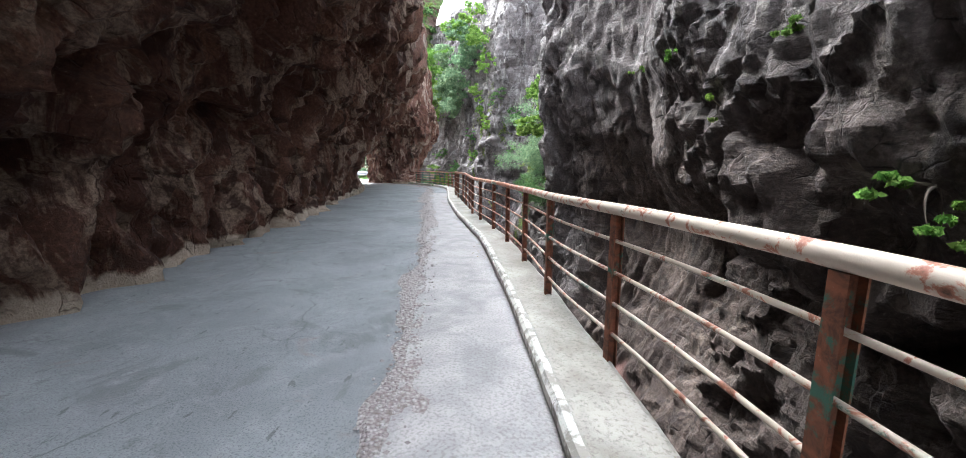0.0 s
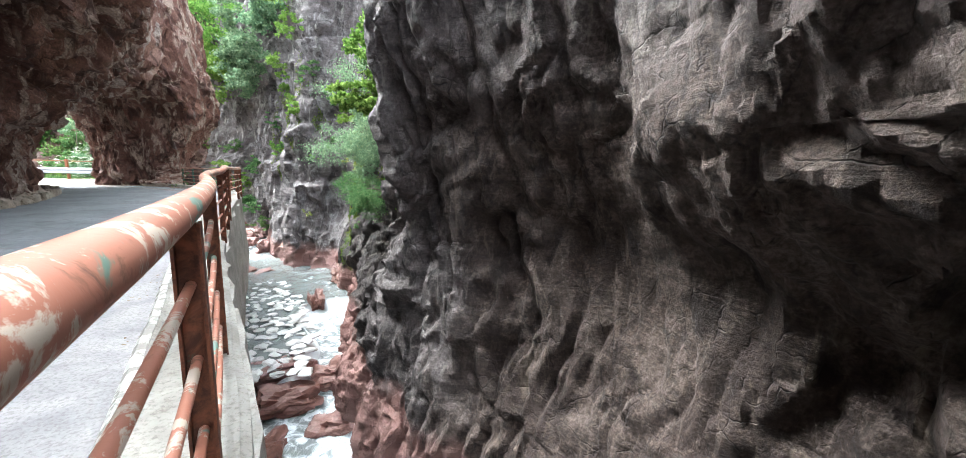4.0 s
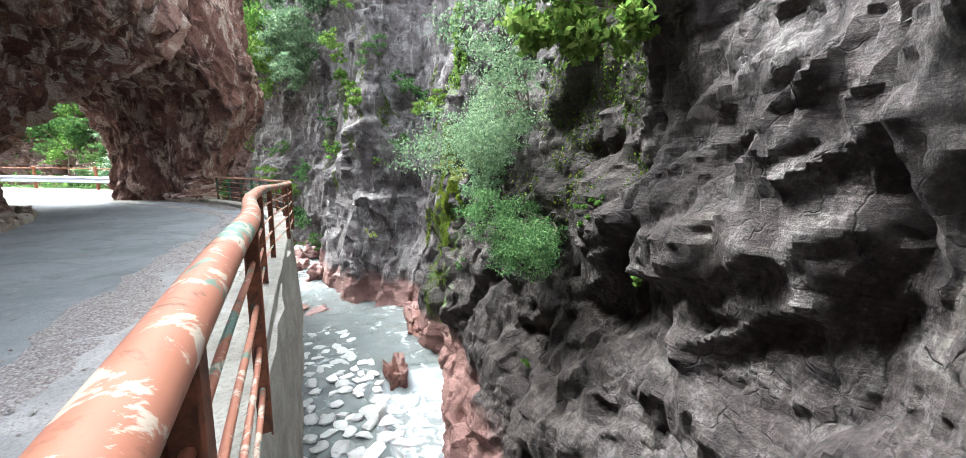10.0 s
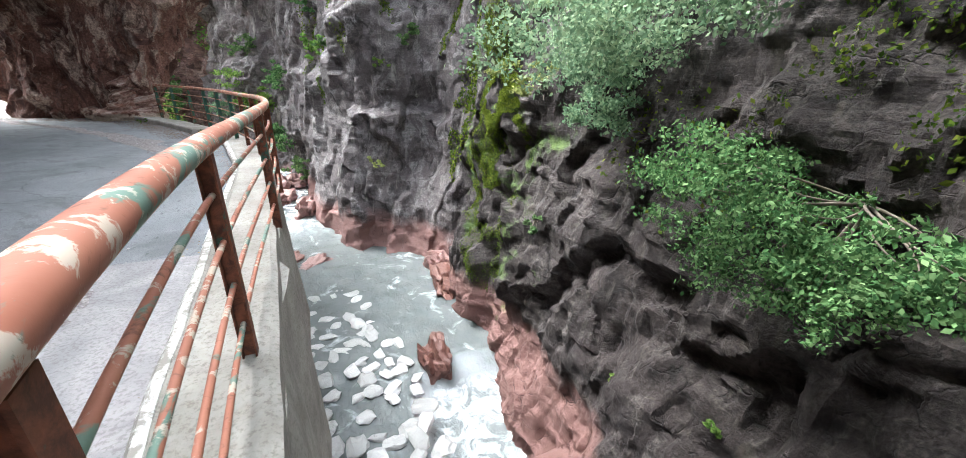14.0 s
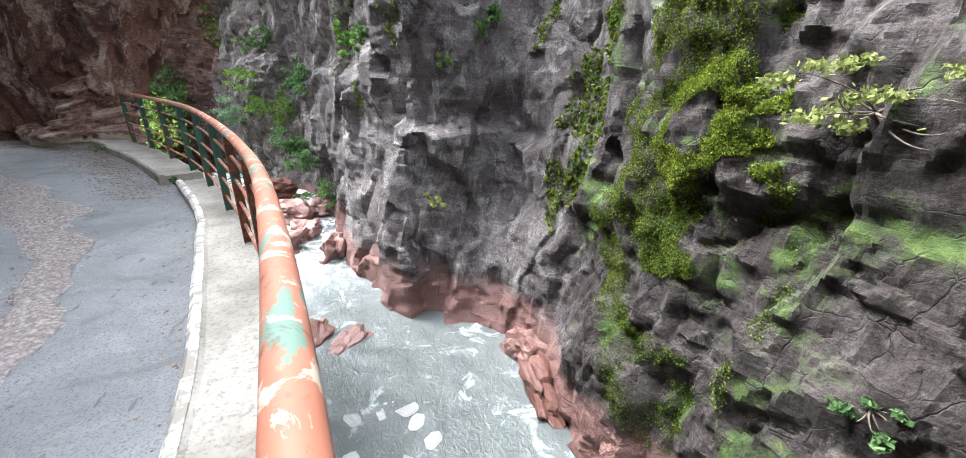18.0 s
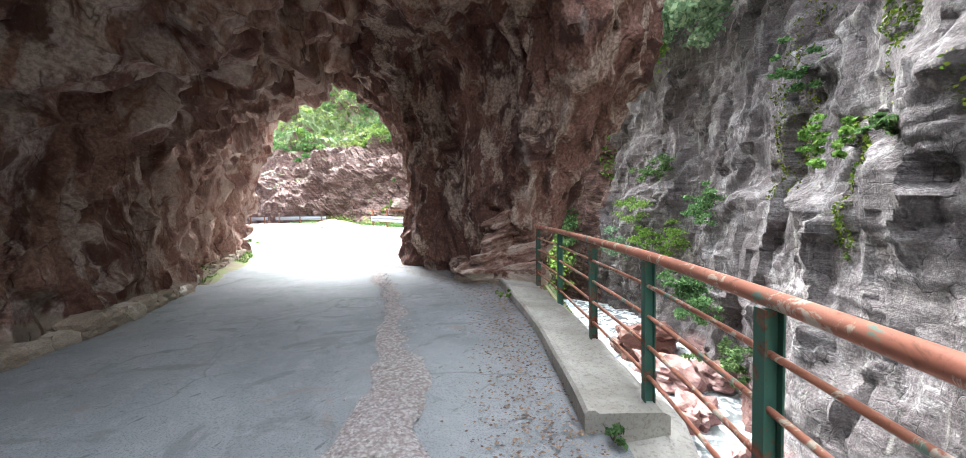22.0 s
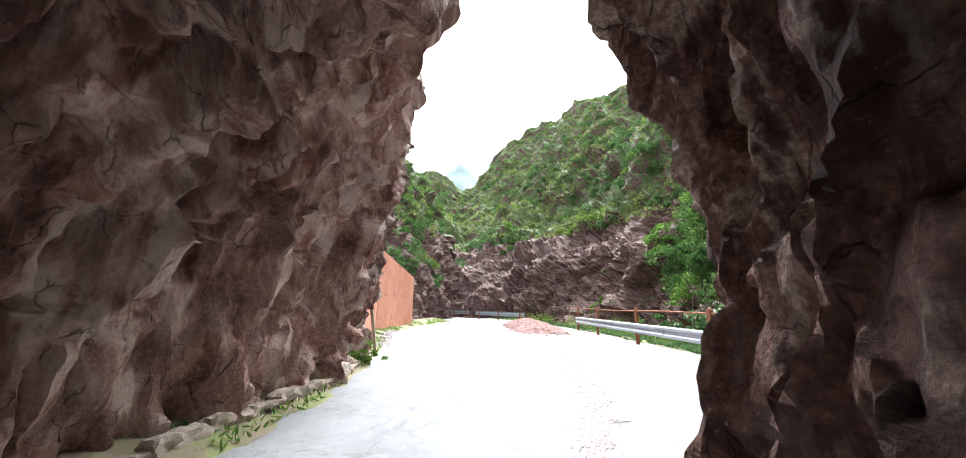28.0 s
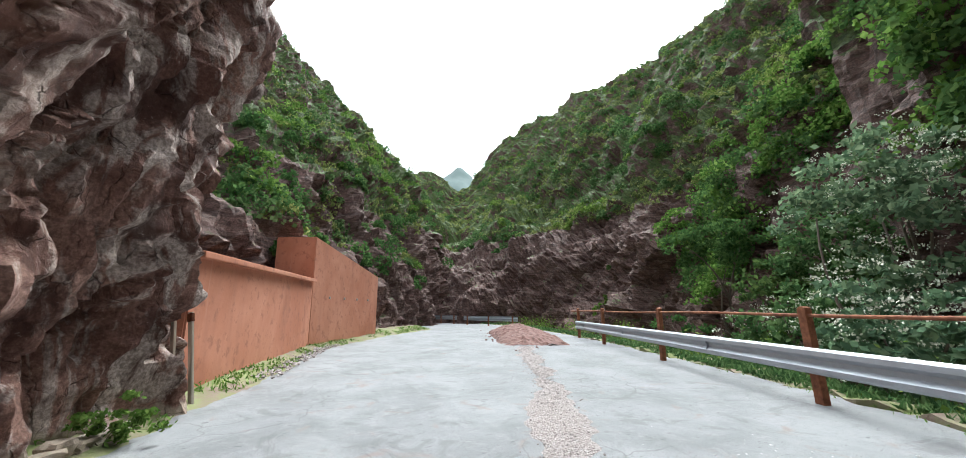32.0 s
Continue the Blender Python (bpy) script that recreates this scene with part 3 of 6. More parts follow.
for x, y in FOOT:
    outer = max(0.0, min(1.0, ((x + 8.6) * 0.55 + (y - 34.2) * 0.83) / 0.8 + 0.35))
    front = max(0.0, 1 - math.hypot(x + 6.3, y - 32.5) / 4.2)
    col = []
    for o, i in zip(OUT, INW):
        e = o * (0.55 + 0.45 * front) * max(outer, front)
        col.append((x + e * (0.85 + 0.12 * front) - i * 0.55 * (1 - outer), y + e * (0.5 - 0.6 * front) - i * 0.83 * (1 - outer)))
    loops.append(col)
a = smooth_rows(resample(loops, 300, wrap=True), 6, wrap=True)
z = np.r_[np.linspace(-5.6, -0.4, 30)[:-1], np.linspace(-0.4, 6, 130), np.linspace(6, 12, 30)[1:]]
P = np.empty((300, len(z), 3))
for i in range(300):
    for d in (0, 1):
        P[i, :, d] = np.interp(z, PILLAR_HEIGHTS, a[i, :, d])
P[:, :, 2] = z
P = smooth_rows(P.swapaxes(0, 1), 5).swapaxes(0, 1)
P = displaced(P, -0.12 + rock_relief(P.reshape(-1, 3), 11, big=0.2, block=0.16, chip=0.085, bed=0.0, flute=0.14, grain=0.04, size=0.7, tall=2.2, lean=-0.3), wrap=True, side=-1.0)
setting("pillar", grid_mesh("pillar", P, wrap=True, smooth=True, mats=[M_PILLAR_SHADE], sharp=24), "red rock pillar between the road and the river", "cliff")

# ---- hillsides beyond the tunnel ----
SHIFT = np.array((-0.3, 0.8))
HILL_R = [(-6, 46.6, -6.5, 46.8, -7, 47, -6, 49, 0, 54, 8, 62), (-11.6, 47.2, -12.2, 47.0, -12.8, 47.2, -13.4, 47.8, -11, 53, -3, 62), (-14.6, 50, -15.4, 51.5, -16.3, 54.6, -16, 61, -10, 75, 0, 92), (-22, 54, -23, 56, -25, 60, -26, 69, -24, 84, -20, 104),
          (-30, 57, -31, 58.5, -34, 61, -38, 70, -42, 86, -44, 108), (-38, 58.5, -38.5, 59.5, -41, 62.5, -50, 74, -60, 88, -68, 108),
          (-45, 56.5, -46, 57.5, -50, 61, -62, 76, -80, 90, -95, 106), (-52, 52, -54, 53, -60, 56, -78, 64, -110, 78, -140, 88), (-58, 42, -62, 44, -70, 46, -95, 50, -130, 56, -170, 60)]
HILL_L = [(-15, 31, -15, 29, -14, 26, -12, 20, -9, 10), (-23, 32.5, -24, 31.5, -25.5, 29, -28, 22, -28, 10), (-30, 36, -31, 34.5, -33, 31.5, -38, 25, -42, 14),
          (-36, 41, -37.5, 40, -40, 38, -48, 32, -58, 22), (-42, 47.5, -44, 46.5, -47, 45, -58, 42, -74, 36), (-49, 54, -52, 54, -56, 54, -70, 55, -98, 56)]
P = wall_sheet(np.array(HILL_R).reshape(-1, 6, 2) + SHIFT, [-6, 1, 7, 17, 32, 50], 300, 230, 10)
HILL_RIGHT = displaced(P, rock_relief(P.reshape(-1, 3), 21, big=1.8, block=0.6, chip=0.2, bed=0.5, thin=0.2, flute=0.25, grain=0.1, size=2.4, fall=0.16 * P[:, :, 0].ravel()), side=1.0)
# the right ridge rises more steeply, and the valley goes on through a notch between the two hills
def notch(P):
    turn = np.degrees(np.arctan2(-(P[:, :, 0] + 10.3), P[:, :, 1] - 33.0))
    P[:, :, 2] *= (1 - 0.15 * np.exp(-((turn - 61.3) / 3.0) ** 2)) * (1 + 0.14 * np.clip((P[:, :, 2] - 10) / 20, 0, 1) * np.clip((58 - turn) / 8, 0, 1))


notch(HILL_RIGHT)
setting("hillside_right", grid_mesh("hillside_right", HILL_RIGHT, mats=[M_FAR]), "steep bushy hillside with red rock bands", "hillside")
P = wall_sheet(np.array(HILL_L).reshape(-1, 5, 2) + SHIFT, [-2, 4, 10, 22, 42], 240, 180, 10)
HILL_LEFT = displaced(P, rock_relief(P.reshape(-1, 3), 31, big=1.4, block=0.5, chip=0.2, bed=0.45, thin=0.2, flute=0.2, grain=0.1, size=2.0, fall=0.16 * P[:, :, 0].ravel()), side=-1.0)
notch(HILL_LEFT)
setting("hillside_left", grid_mesh("hillside_left", HILL_LEFT, mats=[M_FAR]), "steep green hillside above the retaining wall", "hillside")

# ---- ground, road, kerb ----
M_ASPHALT = mat("worn asphalt", 0.85, spec=0.3)
_v = coords(M_ASPHALT)
_a = mix(M_ASPHALT, ramp(M_ASPHALT, noise_tex(M_ASPHALT, _v, 0.7, 5, 0.6, 0.5), [(0.35, 0.0), (0.65, 1.0)]), (0.175, 0.176, 0.18), (0.255, 0.256, 0.262))
_a = mix(M_ASPHALT, ramp(M_ASPHALT, noise_tex(M_ASPHALT, _v, 5.0, 6, 0.7, 0.8), [(0.50, 0.0), (0.72, 0.6)]), _a, (0.30, 0.293, 0.293))
_g = noise_tex(M_ASPHALT, _v, 90.0, 3, 0.7)
_a = mix(M_ASPHALT, ramp(M_ASPHALT, _g, [(0.35, 0.7), (0.5, 0.0)]), _a, (0.085, 0.085, 0.09))
_a = mix(M_ASPHALT, ramp(M_ASPHALT, noise_tex(M_ASPHALT, _v, 1.4, 4, 0.6, 1.5), [(0.62, 0.0), (0.72, 0.5)]), _a, (0.21, 0.145, 0.125))
_w = nd(M_ASPHALT, "ShaderNodeTexNoise", Scale=1.6, Detail=5.0)
ln(M_ASPHALT, _v, _w.inputs["Vector"])
_vo = nd(M_ASPHALT, "ShaderNodeTexVoronoi", Scale=0.8)
_vo.feature = "DISTANCE_TO_EDGE"
ln(M_ASPHALT, mix(M_ASPHALT, 0.35, _v, _w.outputs["Color"]), _vo.inputs["Vector"])
_crack = calc(M_ASPHALT, "MULTIPLY", ramp(M_ASPHALT, _vo.outputs["Distance"], [(0.002, 0.55), (0.005, 0.0)]), ramp(M_ASPHALT, noise_tex(M_ASPHALT, _v, 0.35, 3), [(0.46, 0.0), (0.56, 0.9)]))
_a = mix(M_ASPHALT, _crack, _a, (0.05, 0.047, 0.045))
_a = mix(M_ASPHALT, ramp(M_ASPHALT, noise_tex(M_ASPHALT, coords(M_ASPHALT, (3.0, 1.0, 1.0), (0, 0, 0.1)), 5.0, 4, 0.6), [(0.64, 0.0), (0.68, 0.6)]), _a, (0.07, 0.068, 0.068))
_a = mix(M_ASPHALT, ramp(M_ASPHALT, noise_tex(M_ASPHALT, _v, 0.9, 7, 0.7, 2.0), [(0.56, 0.0), (0.62, 0.5)]), _a, (0.12, 0.117, 0.117))
finish(M_ASPHALT, _a, _g, 0.5, 0.006)

M_CONCRETE = mat("weathered concrete", 0.9)
_v = coords(M_CONCRETE)
_a = mix(M_CONCRETE, ramp(M_CONCRETE, noise_tex(M_CONCRETE, _v, 1.8, 6, 0.65, 0.4), [(0.35, 0.0), (0.65, 1.0)]), (0.25, 0.225, 0.195), (0.43, 0.395, 0.35))
_g = noise_tex(M_CONCRETE, _v, 40.0, 6, 0.7)
_a = mix(M_CONCRETE, ramp(M_CONCRETE, _g, [(0.36, 0.55), (0.5, 0.0)]), _a, (0.14, 0.12, 0.10))
finish(M_CONCRETE, _a, _g, 0.5, 0.01)

M_GRAVEL = mat("pink gravel", 0.95)
_v = coords(M_GRAVEL)
_vo = nd(M_GRAVEL, "ShaderNodeTexVoronoi", Scale=42.0)
ln(M_GRAVEL, _v, _vo.inputs["Vector"])
_a = mix(M_GRAVEL, ramp(M_GRAVEL, noise_tex(M_GRAVEL, _v, 30.0, 3), [(0.35, 0.0), (0.65, 1.0)]), (0.25, 0.205, 0.195), (0.42, 0.38, 0.365))
_a = mix(M_GRAVEL, ramp(M_GRAVEL, _vo.outputs["Distance"], [(0.35, 0.0), (0.8, 0.6)]), _a, (0.16, 0.13, 0.12))
finish(M_GRAVEL, _a, _vo.outputs["Distance"], 1.0, -0.02)

M_BED = mat("river bed", 0.7)
_v = coords(M_BED)
_a = mix(M_BED, ramp(M_BED, noise_tex(M_BED, _v, 2.0, 6), [(0.35, 0.0), (0.65, 1.0)]), (0.09, 0.08, 0.075), (0.24, 0.21, 0.20))
finish(M_BED, _a, noise_tex(M_BED, _v, 14.0, 5), 0.7, 0.05)

g = 1500.0
me = bpy.data.meshes.new("ground")
me.from_pydata([(-g, -g, -6.2), (g, -g, -6.2), (g, g, -6.2), (-g, g, -6.2)], [], [(0, 1, 2, 3)])
me.materials.append(M_BED)
setting("ground", me, "dark valley floor under the gorge", "ground")

KERB_LINE = path_points([(0.6, -14), (0.5, -2), (0.35, 2), (0.2, 4), (-0.12, 7), (-0.9, 11), (-1.6, 15.6), (-2.0, 19.5), (-2.45, 23.6), (-3.15, 26.4), (-3.85, 28.0), (-4.95, 29.9), (-6.5, 32.1)], 0.1)
LEFT_LINE = path_points([(-5.4, -14), (-5.2, 0), (-5.8, 6), (-6.6, 13), (-7.2, 18), (-8.2, 22.5), (-9.8, 26), (-12, 28.3), (-15, 31), (-18.5, 33), (-23, 33.8), (-30, 36.3), (-36, 41.5), (-43, 48), (-52, 53)], 0.1)
# road: left edge under the rock, right edge along the kerb, then past the pillar along the guardrail
RIGHT_LINE = path_points([(0.75, -14), (0.62, -2), (0.5, 2), (0.3, 4), (0.0, 7), (-0.8, 11), (-1.5, 15.6), (-1.9, 19.5), (-2.35, 23.6), (-3.05, 26.4), (-3.75, 28.0), (-4.85, 29.9), (-6.5, 32.2), (-8.6, 34.2),
                          (-9.6, 36.5), (-11.4, 40.5), (-14.2, 43.3), (-19.3, 46.2), (-24, 48.9), (-29, 51.2), (-38, 55), (-50, 57)], 0.1)
n = 420
L = LEFT_LINE[np.linspace(0, len(LEFT_LINE) - 1, n).astype(int)]
R = RIGHT_LINE[np.linspace(0, len(RIGHT_LINE) - 1, n).astype(int)]
w = np.linspace(0, 1, 40)[None, :, None]
P = np.zeros((n, 40, 3))
P[:, :, :2] = L[:, None] * (1 - w) + R[:, None] * w
P[:, :, 2] = 0.012 * fbm(P.reshape(-1, 3) * 0.8, 3, 5).reshape(n, 40)
setting("road", grid_mesh("road", P, smooth=True, mats=[M_ASPHALT]), "worn grey asphalt mountain road with patches", "road")

kp = [(0.0, -0.3), (0.0, 0.105), (0.02, 0.13), (0.06, 0.13), (0.085, 0.112), (0.46, 0.11), (0.50, 0.09), (0.50, -0.3)]
cut = int(np.argmin(np.linalg.norm(KERB_LINE - np.array((-3.8, 28.0)), axis=1)))
kerb = setting("kerb", sweep("kerb", KERB_LINE[:cut], kp, mats=[M_CONCRETE], wob=0.008), "weathered pale concrete kerb under the railing", "kerb")
kerb2 = setting("kerb", sweep("kerb", KERB_LINE[cut + 3:] + np.array((-0.12, -0.02)), kp, mats=[M_CONCRETE], wob=0.008, seed=4), "weathered concrete kerb beside the pillar", "kerb")
M_EDGE = mat("worn white edge paint", 0.85)
_v = coords(M_EDGE)
_a = mix(M_EDGE, ramp(M_EDGE, noise_tex(M_EDGE, _v, 7.0, 6, 0.7, 0.5), [(0.44, 0.0), (0.52, 1.0)]), (0.30, 0.27, 0.235), (0.62, 0.59, 0.54))
finish(M_EDGE, _a, noise_tex(M_EDGE, _v, 40.0, 6, 0.7), 0.5, 0.008)
ke = [(-0.006, 0.05), (-0.006, 0.108), (0.018, 0.136), (0.062, 0.136), (0.066, 0.1), (0.02, 0.08)]
part("painted_edge", sweep("painted_edge", KERB_LINE[:cut], ke, mats=[M_EDGE], wob=0.008), None, kerb, "worn white painted edge")
bank = [(0.40, -0.05), (0.52, -0.05), (0.58, -1.0), (0.62, -2.2), (0.5, -3.6), (0.2, -4.6), (-0.3, -5.8), (-1.5, -5.8), (-1.5, -0.4)]
setting("embankment", sweep("embankment", KERB_LINE[::3], bank, mats=[M_CONCRETE], wob=0.06, seed=9), "old stained wall carrying the road above the river", "wall")

# ---- river ----
M_WATER = mat("river water", 0.06, spec=0.5)
_b = M_WATER.node_tree.nodes["Principled BSDF"]
_v = coords(M_WATER)
_f = noise_tex(M_WATER, _v, 1.1, 6, 0.65, 1.2)
_foam = ramp(M_WATER, _f, [(0.58, 0.0), (0.70, 0.5)])
_up, _pos = up_part(M_WATER)
_fall = ramp(M_WATER, _up, [(0.55, 1.0), (0.93, 0.0)])
_zone = nd(M_WATER, "ShaderNodeMapRange", From_Min=-5.15, From_Max=-5.45, To_Min=0.0, To_Max=0.62)
ln(M_WATER, _pos[2], _zone.inputs["Value"])
_rap = nd(M_WATER, "ShaderNodeMapRange", From_Min=-4.88, From_Max=-4.5, To_Min=0.0, To_Max=0.85)
ln(M_WATER, _pos[2], _rap.inputs["Value"])
_foam = calc(M_WATER, "MAXIMUM", calc(M_WATER, "MAXIMUM", _foam, _fall), calc(M_WATER, "MULTIPLY", calc(M_WATER, "MAXIMUM", _zone.outputs[0], _rap.outputs[0]), ramp(M_WATER, noise_tex(M_WATER, _v, 2.5, 6, 0.6, 1.0), [(0.42, 0.05), (0.58, 1.0)])))
_c = mix(M_WATER, _foam, mix(M_WATER, noise_tex(M_WATER, _v, 1.6, 5), (0.08, 0.093, 0.093), (0.165, 0.17, 0.16)), (0.78, 0.81, 0.82))
finish(M_WATER, _c, noise_tex(M_WATER, coords(M_WATER, (1.0, 0.6, 1.0)), 7.0, 6, 0.65, 1.2), 0.6, 0.06, calc(M_WATER, "MULTIPLY_ADD", _foam, 0.5, 0.06))
ys = np.linspace(-16, 46, 500)
left = np.interp(ys, [-16, 0, 10, 20, 27, 31, 36, 46], [-1, -0.6, -1.8, -3.2, -4.2, -5, -6, -14])
right = np.interp(ys, [-16, 20, 30, 32, 38, 46], [3, 2.2, 3.4, 2.6, -0.5, -3])
wl_ = np.interp(ys, [-16, 14, 19.5, 23.6, 24.6, 33, 35, 38, 41, 46], [-6.3, -6.1, -5.75, -5.6, -4.95, -4.92, -4.7, -4.3, -4.1, -3.6])
w = np.linspace(0, 1, 60)
P = np.zeros((500, 60, 3))
P[:, :, 0] = left[:, None] * (1 - w) + right[:, None] * w
P[:, :, 1] = ys[:, None]
chan = 1 / (1 + np.exp(-(P[:, :, 0] - (0.25 + 0.25 * np.sin(P[:, :, 1] * 1.3))) * 9))
shelf = np.where(ys > 18.6, -4.99, -4.99 - np.clip((18.6 - ys) * 0.9, 0, 0.9))[:, None]
P[:, :, 2] = np.where(ys[:, None] > 24.6, wl_[:, None], wl_[:, None] * chan + np.maximum(shelf, wl_[:, None]) * (1 - chan)) + 0.03 * fbm(P.reshape(-1, 3) * np.array((2, 2, 0)), 3, 60).reshape(500, 60)
tagged(setting("water", grid_mesh("water", P, smooth=True, mats=[M_WATER]), "clear shallow mountain river with white foam", "river"))

# ---- railing ----
M_PAINT = mat("peeling rail paint", 0.6, 0.0, 0.4)
_v = coords(M_PAINT)
_n1 = noise_tex(M_PAINT, coords(M_PAINT, (1.6, 0.8, 1.6)), 3.6, 5, 0.6, 0.8)
_n2 = noise_tex(M_PAINT, _v, 9.0, 6, 0.7, 0.6)
_up, _pos = up_part(M_PAINT)
_far = nd(M_PAINT, "ShaderNodeMapRange", From_Min=3.0, From_Max=23.0, To_Min=-0.09, To_Max=-0.035)
ln(M_PAINT, _pos[1], _far.inputs["Value"])
_bend = nd(M_PAINT, "ShaderNodeMapRange", From_Min=23.5, From_Max=26.0, To_Min=0.0, To_Max=-0.07)
ln(M_PAINT, _pos[1], _bend.inputs["Value"])
_near = nd(M_PAINT, "ShaderNodeMapRange", From_Min=2.5, From_Max=6.5, To_Min=0.16, To_Max=0.035)
ln(M_PAINT, _pos[1], _near.inputs["Value"])
_c = mix(M_PAINT, ramp(M_PAINT, calc(M_PAINT, "ADD", calc(M_PAINT, "ADD", _n1, _far.outputs[0]), _bend.outputs[0]), [(0.50, 0.0), (0.53, 0.9)]), mix(M_PAINT, noise_tex(M_PAINT, _v, 4.0, 4), (0.28, 0.085, 0.05), (0.46, 0.20, 0.13)), mix(M_PAINT, noise_tex(M_PAINT, _v, 6.0, 4), (0.07, 0.19, 0.15), (0.17, 0.27, 0.22)))
_c = mix(M_PAINT, ramp(M_PAINT, calc(M_PAINT, "ADD", _n2, _near.outputs[0]), [(0.58, 0.0), (0.62, 0.85)]), _c, (0.54, 0.47, 0.38))
_c = mix(M_PAINT, ramp(M_PAINT, _n2, [(0.30, 1.0), (0.42, 0.0)]), _c, (0.10, 0.045, 0.025))
finish(M_PAINT, _c, _n2, 0.4, 0.004)
M_POST = mat("rusty post paint", 0.75)
_v = coords(M_POST)
_n2 = noise_tex(M_POST, _v, 11.0, 6, 0.7, 0.6)
_o = nd(M_POST, "ShaderNodeObjectInfo")
_c = mix(M_POST, ramp(M_POST, _n2, [(0.40, 0.0), (0.60, 1.0)]), (0.085, 0.035, 0.022), (0.24, 0.085, 0.045))
_up, _pos = up_part(M_POST)
_bend = nd(M_POST, "ShaderNodeMapRange", From_Min=24.0, From_Max=27.0, To_Min=0.0, To_Max=0.13)
ln(M_POST, _pos[1], _bend.inputs["Value"])
_c = mix(M_POST, ramp(M_POST, calc(M_POST, "ADD", calc(M_POST, "MULTIPLY_ADD", _o.outputs["Random"], 0.12, -0.08), calc(M_POST, "ADD", noise_tex(M_POST, _v, 5.0, 6, 0.7), _bend.outputs[0])), [(0.54, 0.0), (0.60, 1.0)]), _c, (0.05, 0.125, 0.09))
_c = mix(M_POST, ramp(M_POST, _n2, [(0.68, 0.0), (0.72, 0.8)]), _c, (0.45, 0.38, 0.30))
finish(M_POST, _c, _n2, 0.5, 0.004)
RAIL_LINE = path_points([(1.1, -14), (1.05, -2), (1.0, 1.0), (0.87, 2.2), (0.66, 3.1), (0.59, 3.8), (0.54, 4.8), (0.31, 6.8), (0.09, 8.1), (-0.21, 9.4), (-0.44, 10.7), (-0.55, 12.0), (-0.69, 13.1), (-0.81, 13.9), (-0.91, 14.8),
                         (-1.06, 15.4), (-1.24, 16.2), (-1.34, 17.0), (-1.42, 17.5), (-1.5, 18.1), (-1.58, 19.2), (-1.61, 20.5), (-1.63, 21.5), (-1.80, 22.7), (-2.04, 23.9), (-2.5, 25.4), (-2.89, 26.45), (-3.33, 27.55), (-3.82, 28.6), (-4.38, 29.55), (-5.1, 30.8), (-5.8, 31.9), (-6.0, 32.2)], 0.05)


def rail_z(y):
    return float(np.interp(y, [-14, 1, 3, 6, 10, 12.5, 14, 17.5, 19.5, 22, 24, 25.5, 32], [1.12, 1.12, 1.10, 1.06, 1.065, 1.09, 1.13, 1.13, 1.09, 1.08, 1.04, 1.01, 1.01]))


fence = thing("railing", "rusty steel railing with peeling green and red paint along the kerb", "railing")
k = RAIL_LINE
part("top_rail", tube_mesh("top_rail", [(x, y, rail_z(y)) for x, y in k[::4]], 0.038, 16, radii=np.interp(k[::4, 1], [0, 10, 13, 18, 21, 24, 32], [0.038, 0.038, 0.046, 0.046, 0.04, 0.032, 0.03])), M_PAINT, fence, "thick round top rail")
along = np.r_[0, np.cumsum(np.linalg.norm(np.diff(k, axis=0), axis=1))]
bm = bmesh.new()
ip = [(1.05 * a, 1.05 * b) for a, b in ((-0.03, -0.03), (0.03, -0.03), (0.03, -0.023), (0.004, -0.023), (0.004, 0.023), (0.03, 0.023), (0.03, 0.03), (-0.03, 0.03), (-0.03, 0.023), (-0.004, 0.023), (-0.004, -0.023), (-0.03, -0.023))]
face = bm.faces.new([bm.verts.new((a, b, 0.06)) for a, b in ip])
top = bmesh.ops.extrude_face_region(bm, geom=[face])
bmesh.ops.translate(bm, vec=(0, 0, 0.98), verts=[v for v in top["geom"] if isinstance(v, bmesh.types.BMVert)])
bmesh.ops.recalc_face_normals(bm, faces=bm.faces)
post_mesh = bpy.data.meshes.new("post")
bm.to_mesh(post_mesh)
bm.free()
far_posts = [float(along[np.argmin(np.abs(k[:, 1] - y))]) for y in (20.75, 22.0, 23.3, 24.45, 25.5, 26.45, 27.55, 28.55, 29.55, 30.7, 31.85)]
for s in [*[a for a in np.arange(1.23, far_posts[0], 1.38) if k[int(np.searchsorted(along, a)), 1] < 20.2], *far_posts]:
    i = int(np.searchsorted(along, s))
    t = k[min(i + 1, len(k) - 1)] - k[i - 1]
    ob = part("post", post_mesh, M_POST, fence)
    ob.matrix_basis = pose(k[i][0], k[i][1], 0, 0, 0, math.degrees(math.atan2(t[1], t[0]))) @ Matrix.Diagonal((1, 1, rail_z(k[i][1]) / 1.075, 1))
for zb in (0.28, 0.48, 0.68, 0.88):
    part("bar", tube_mesh("bar", [(x, y, zb * rail_z(y) / 1.075) for x, y in k[::4]], 0.013, 8), M_PAINT, fence)

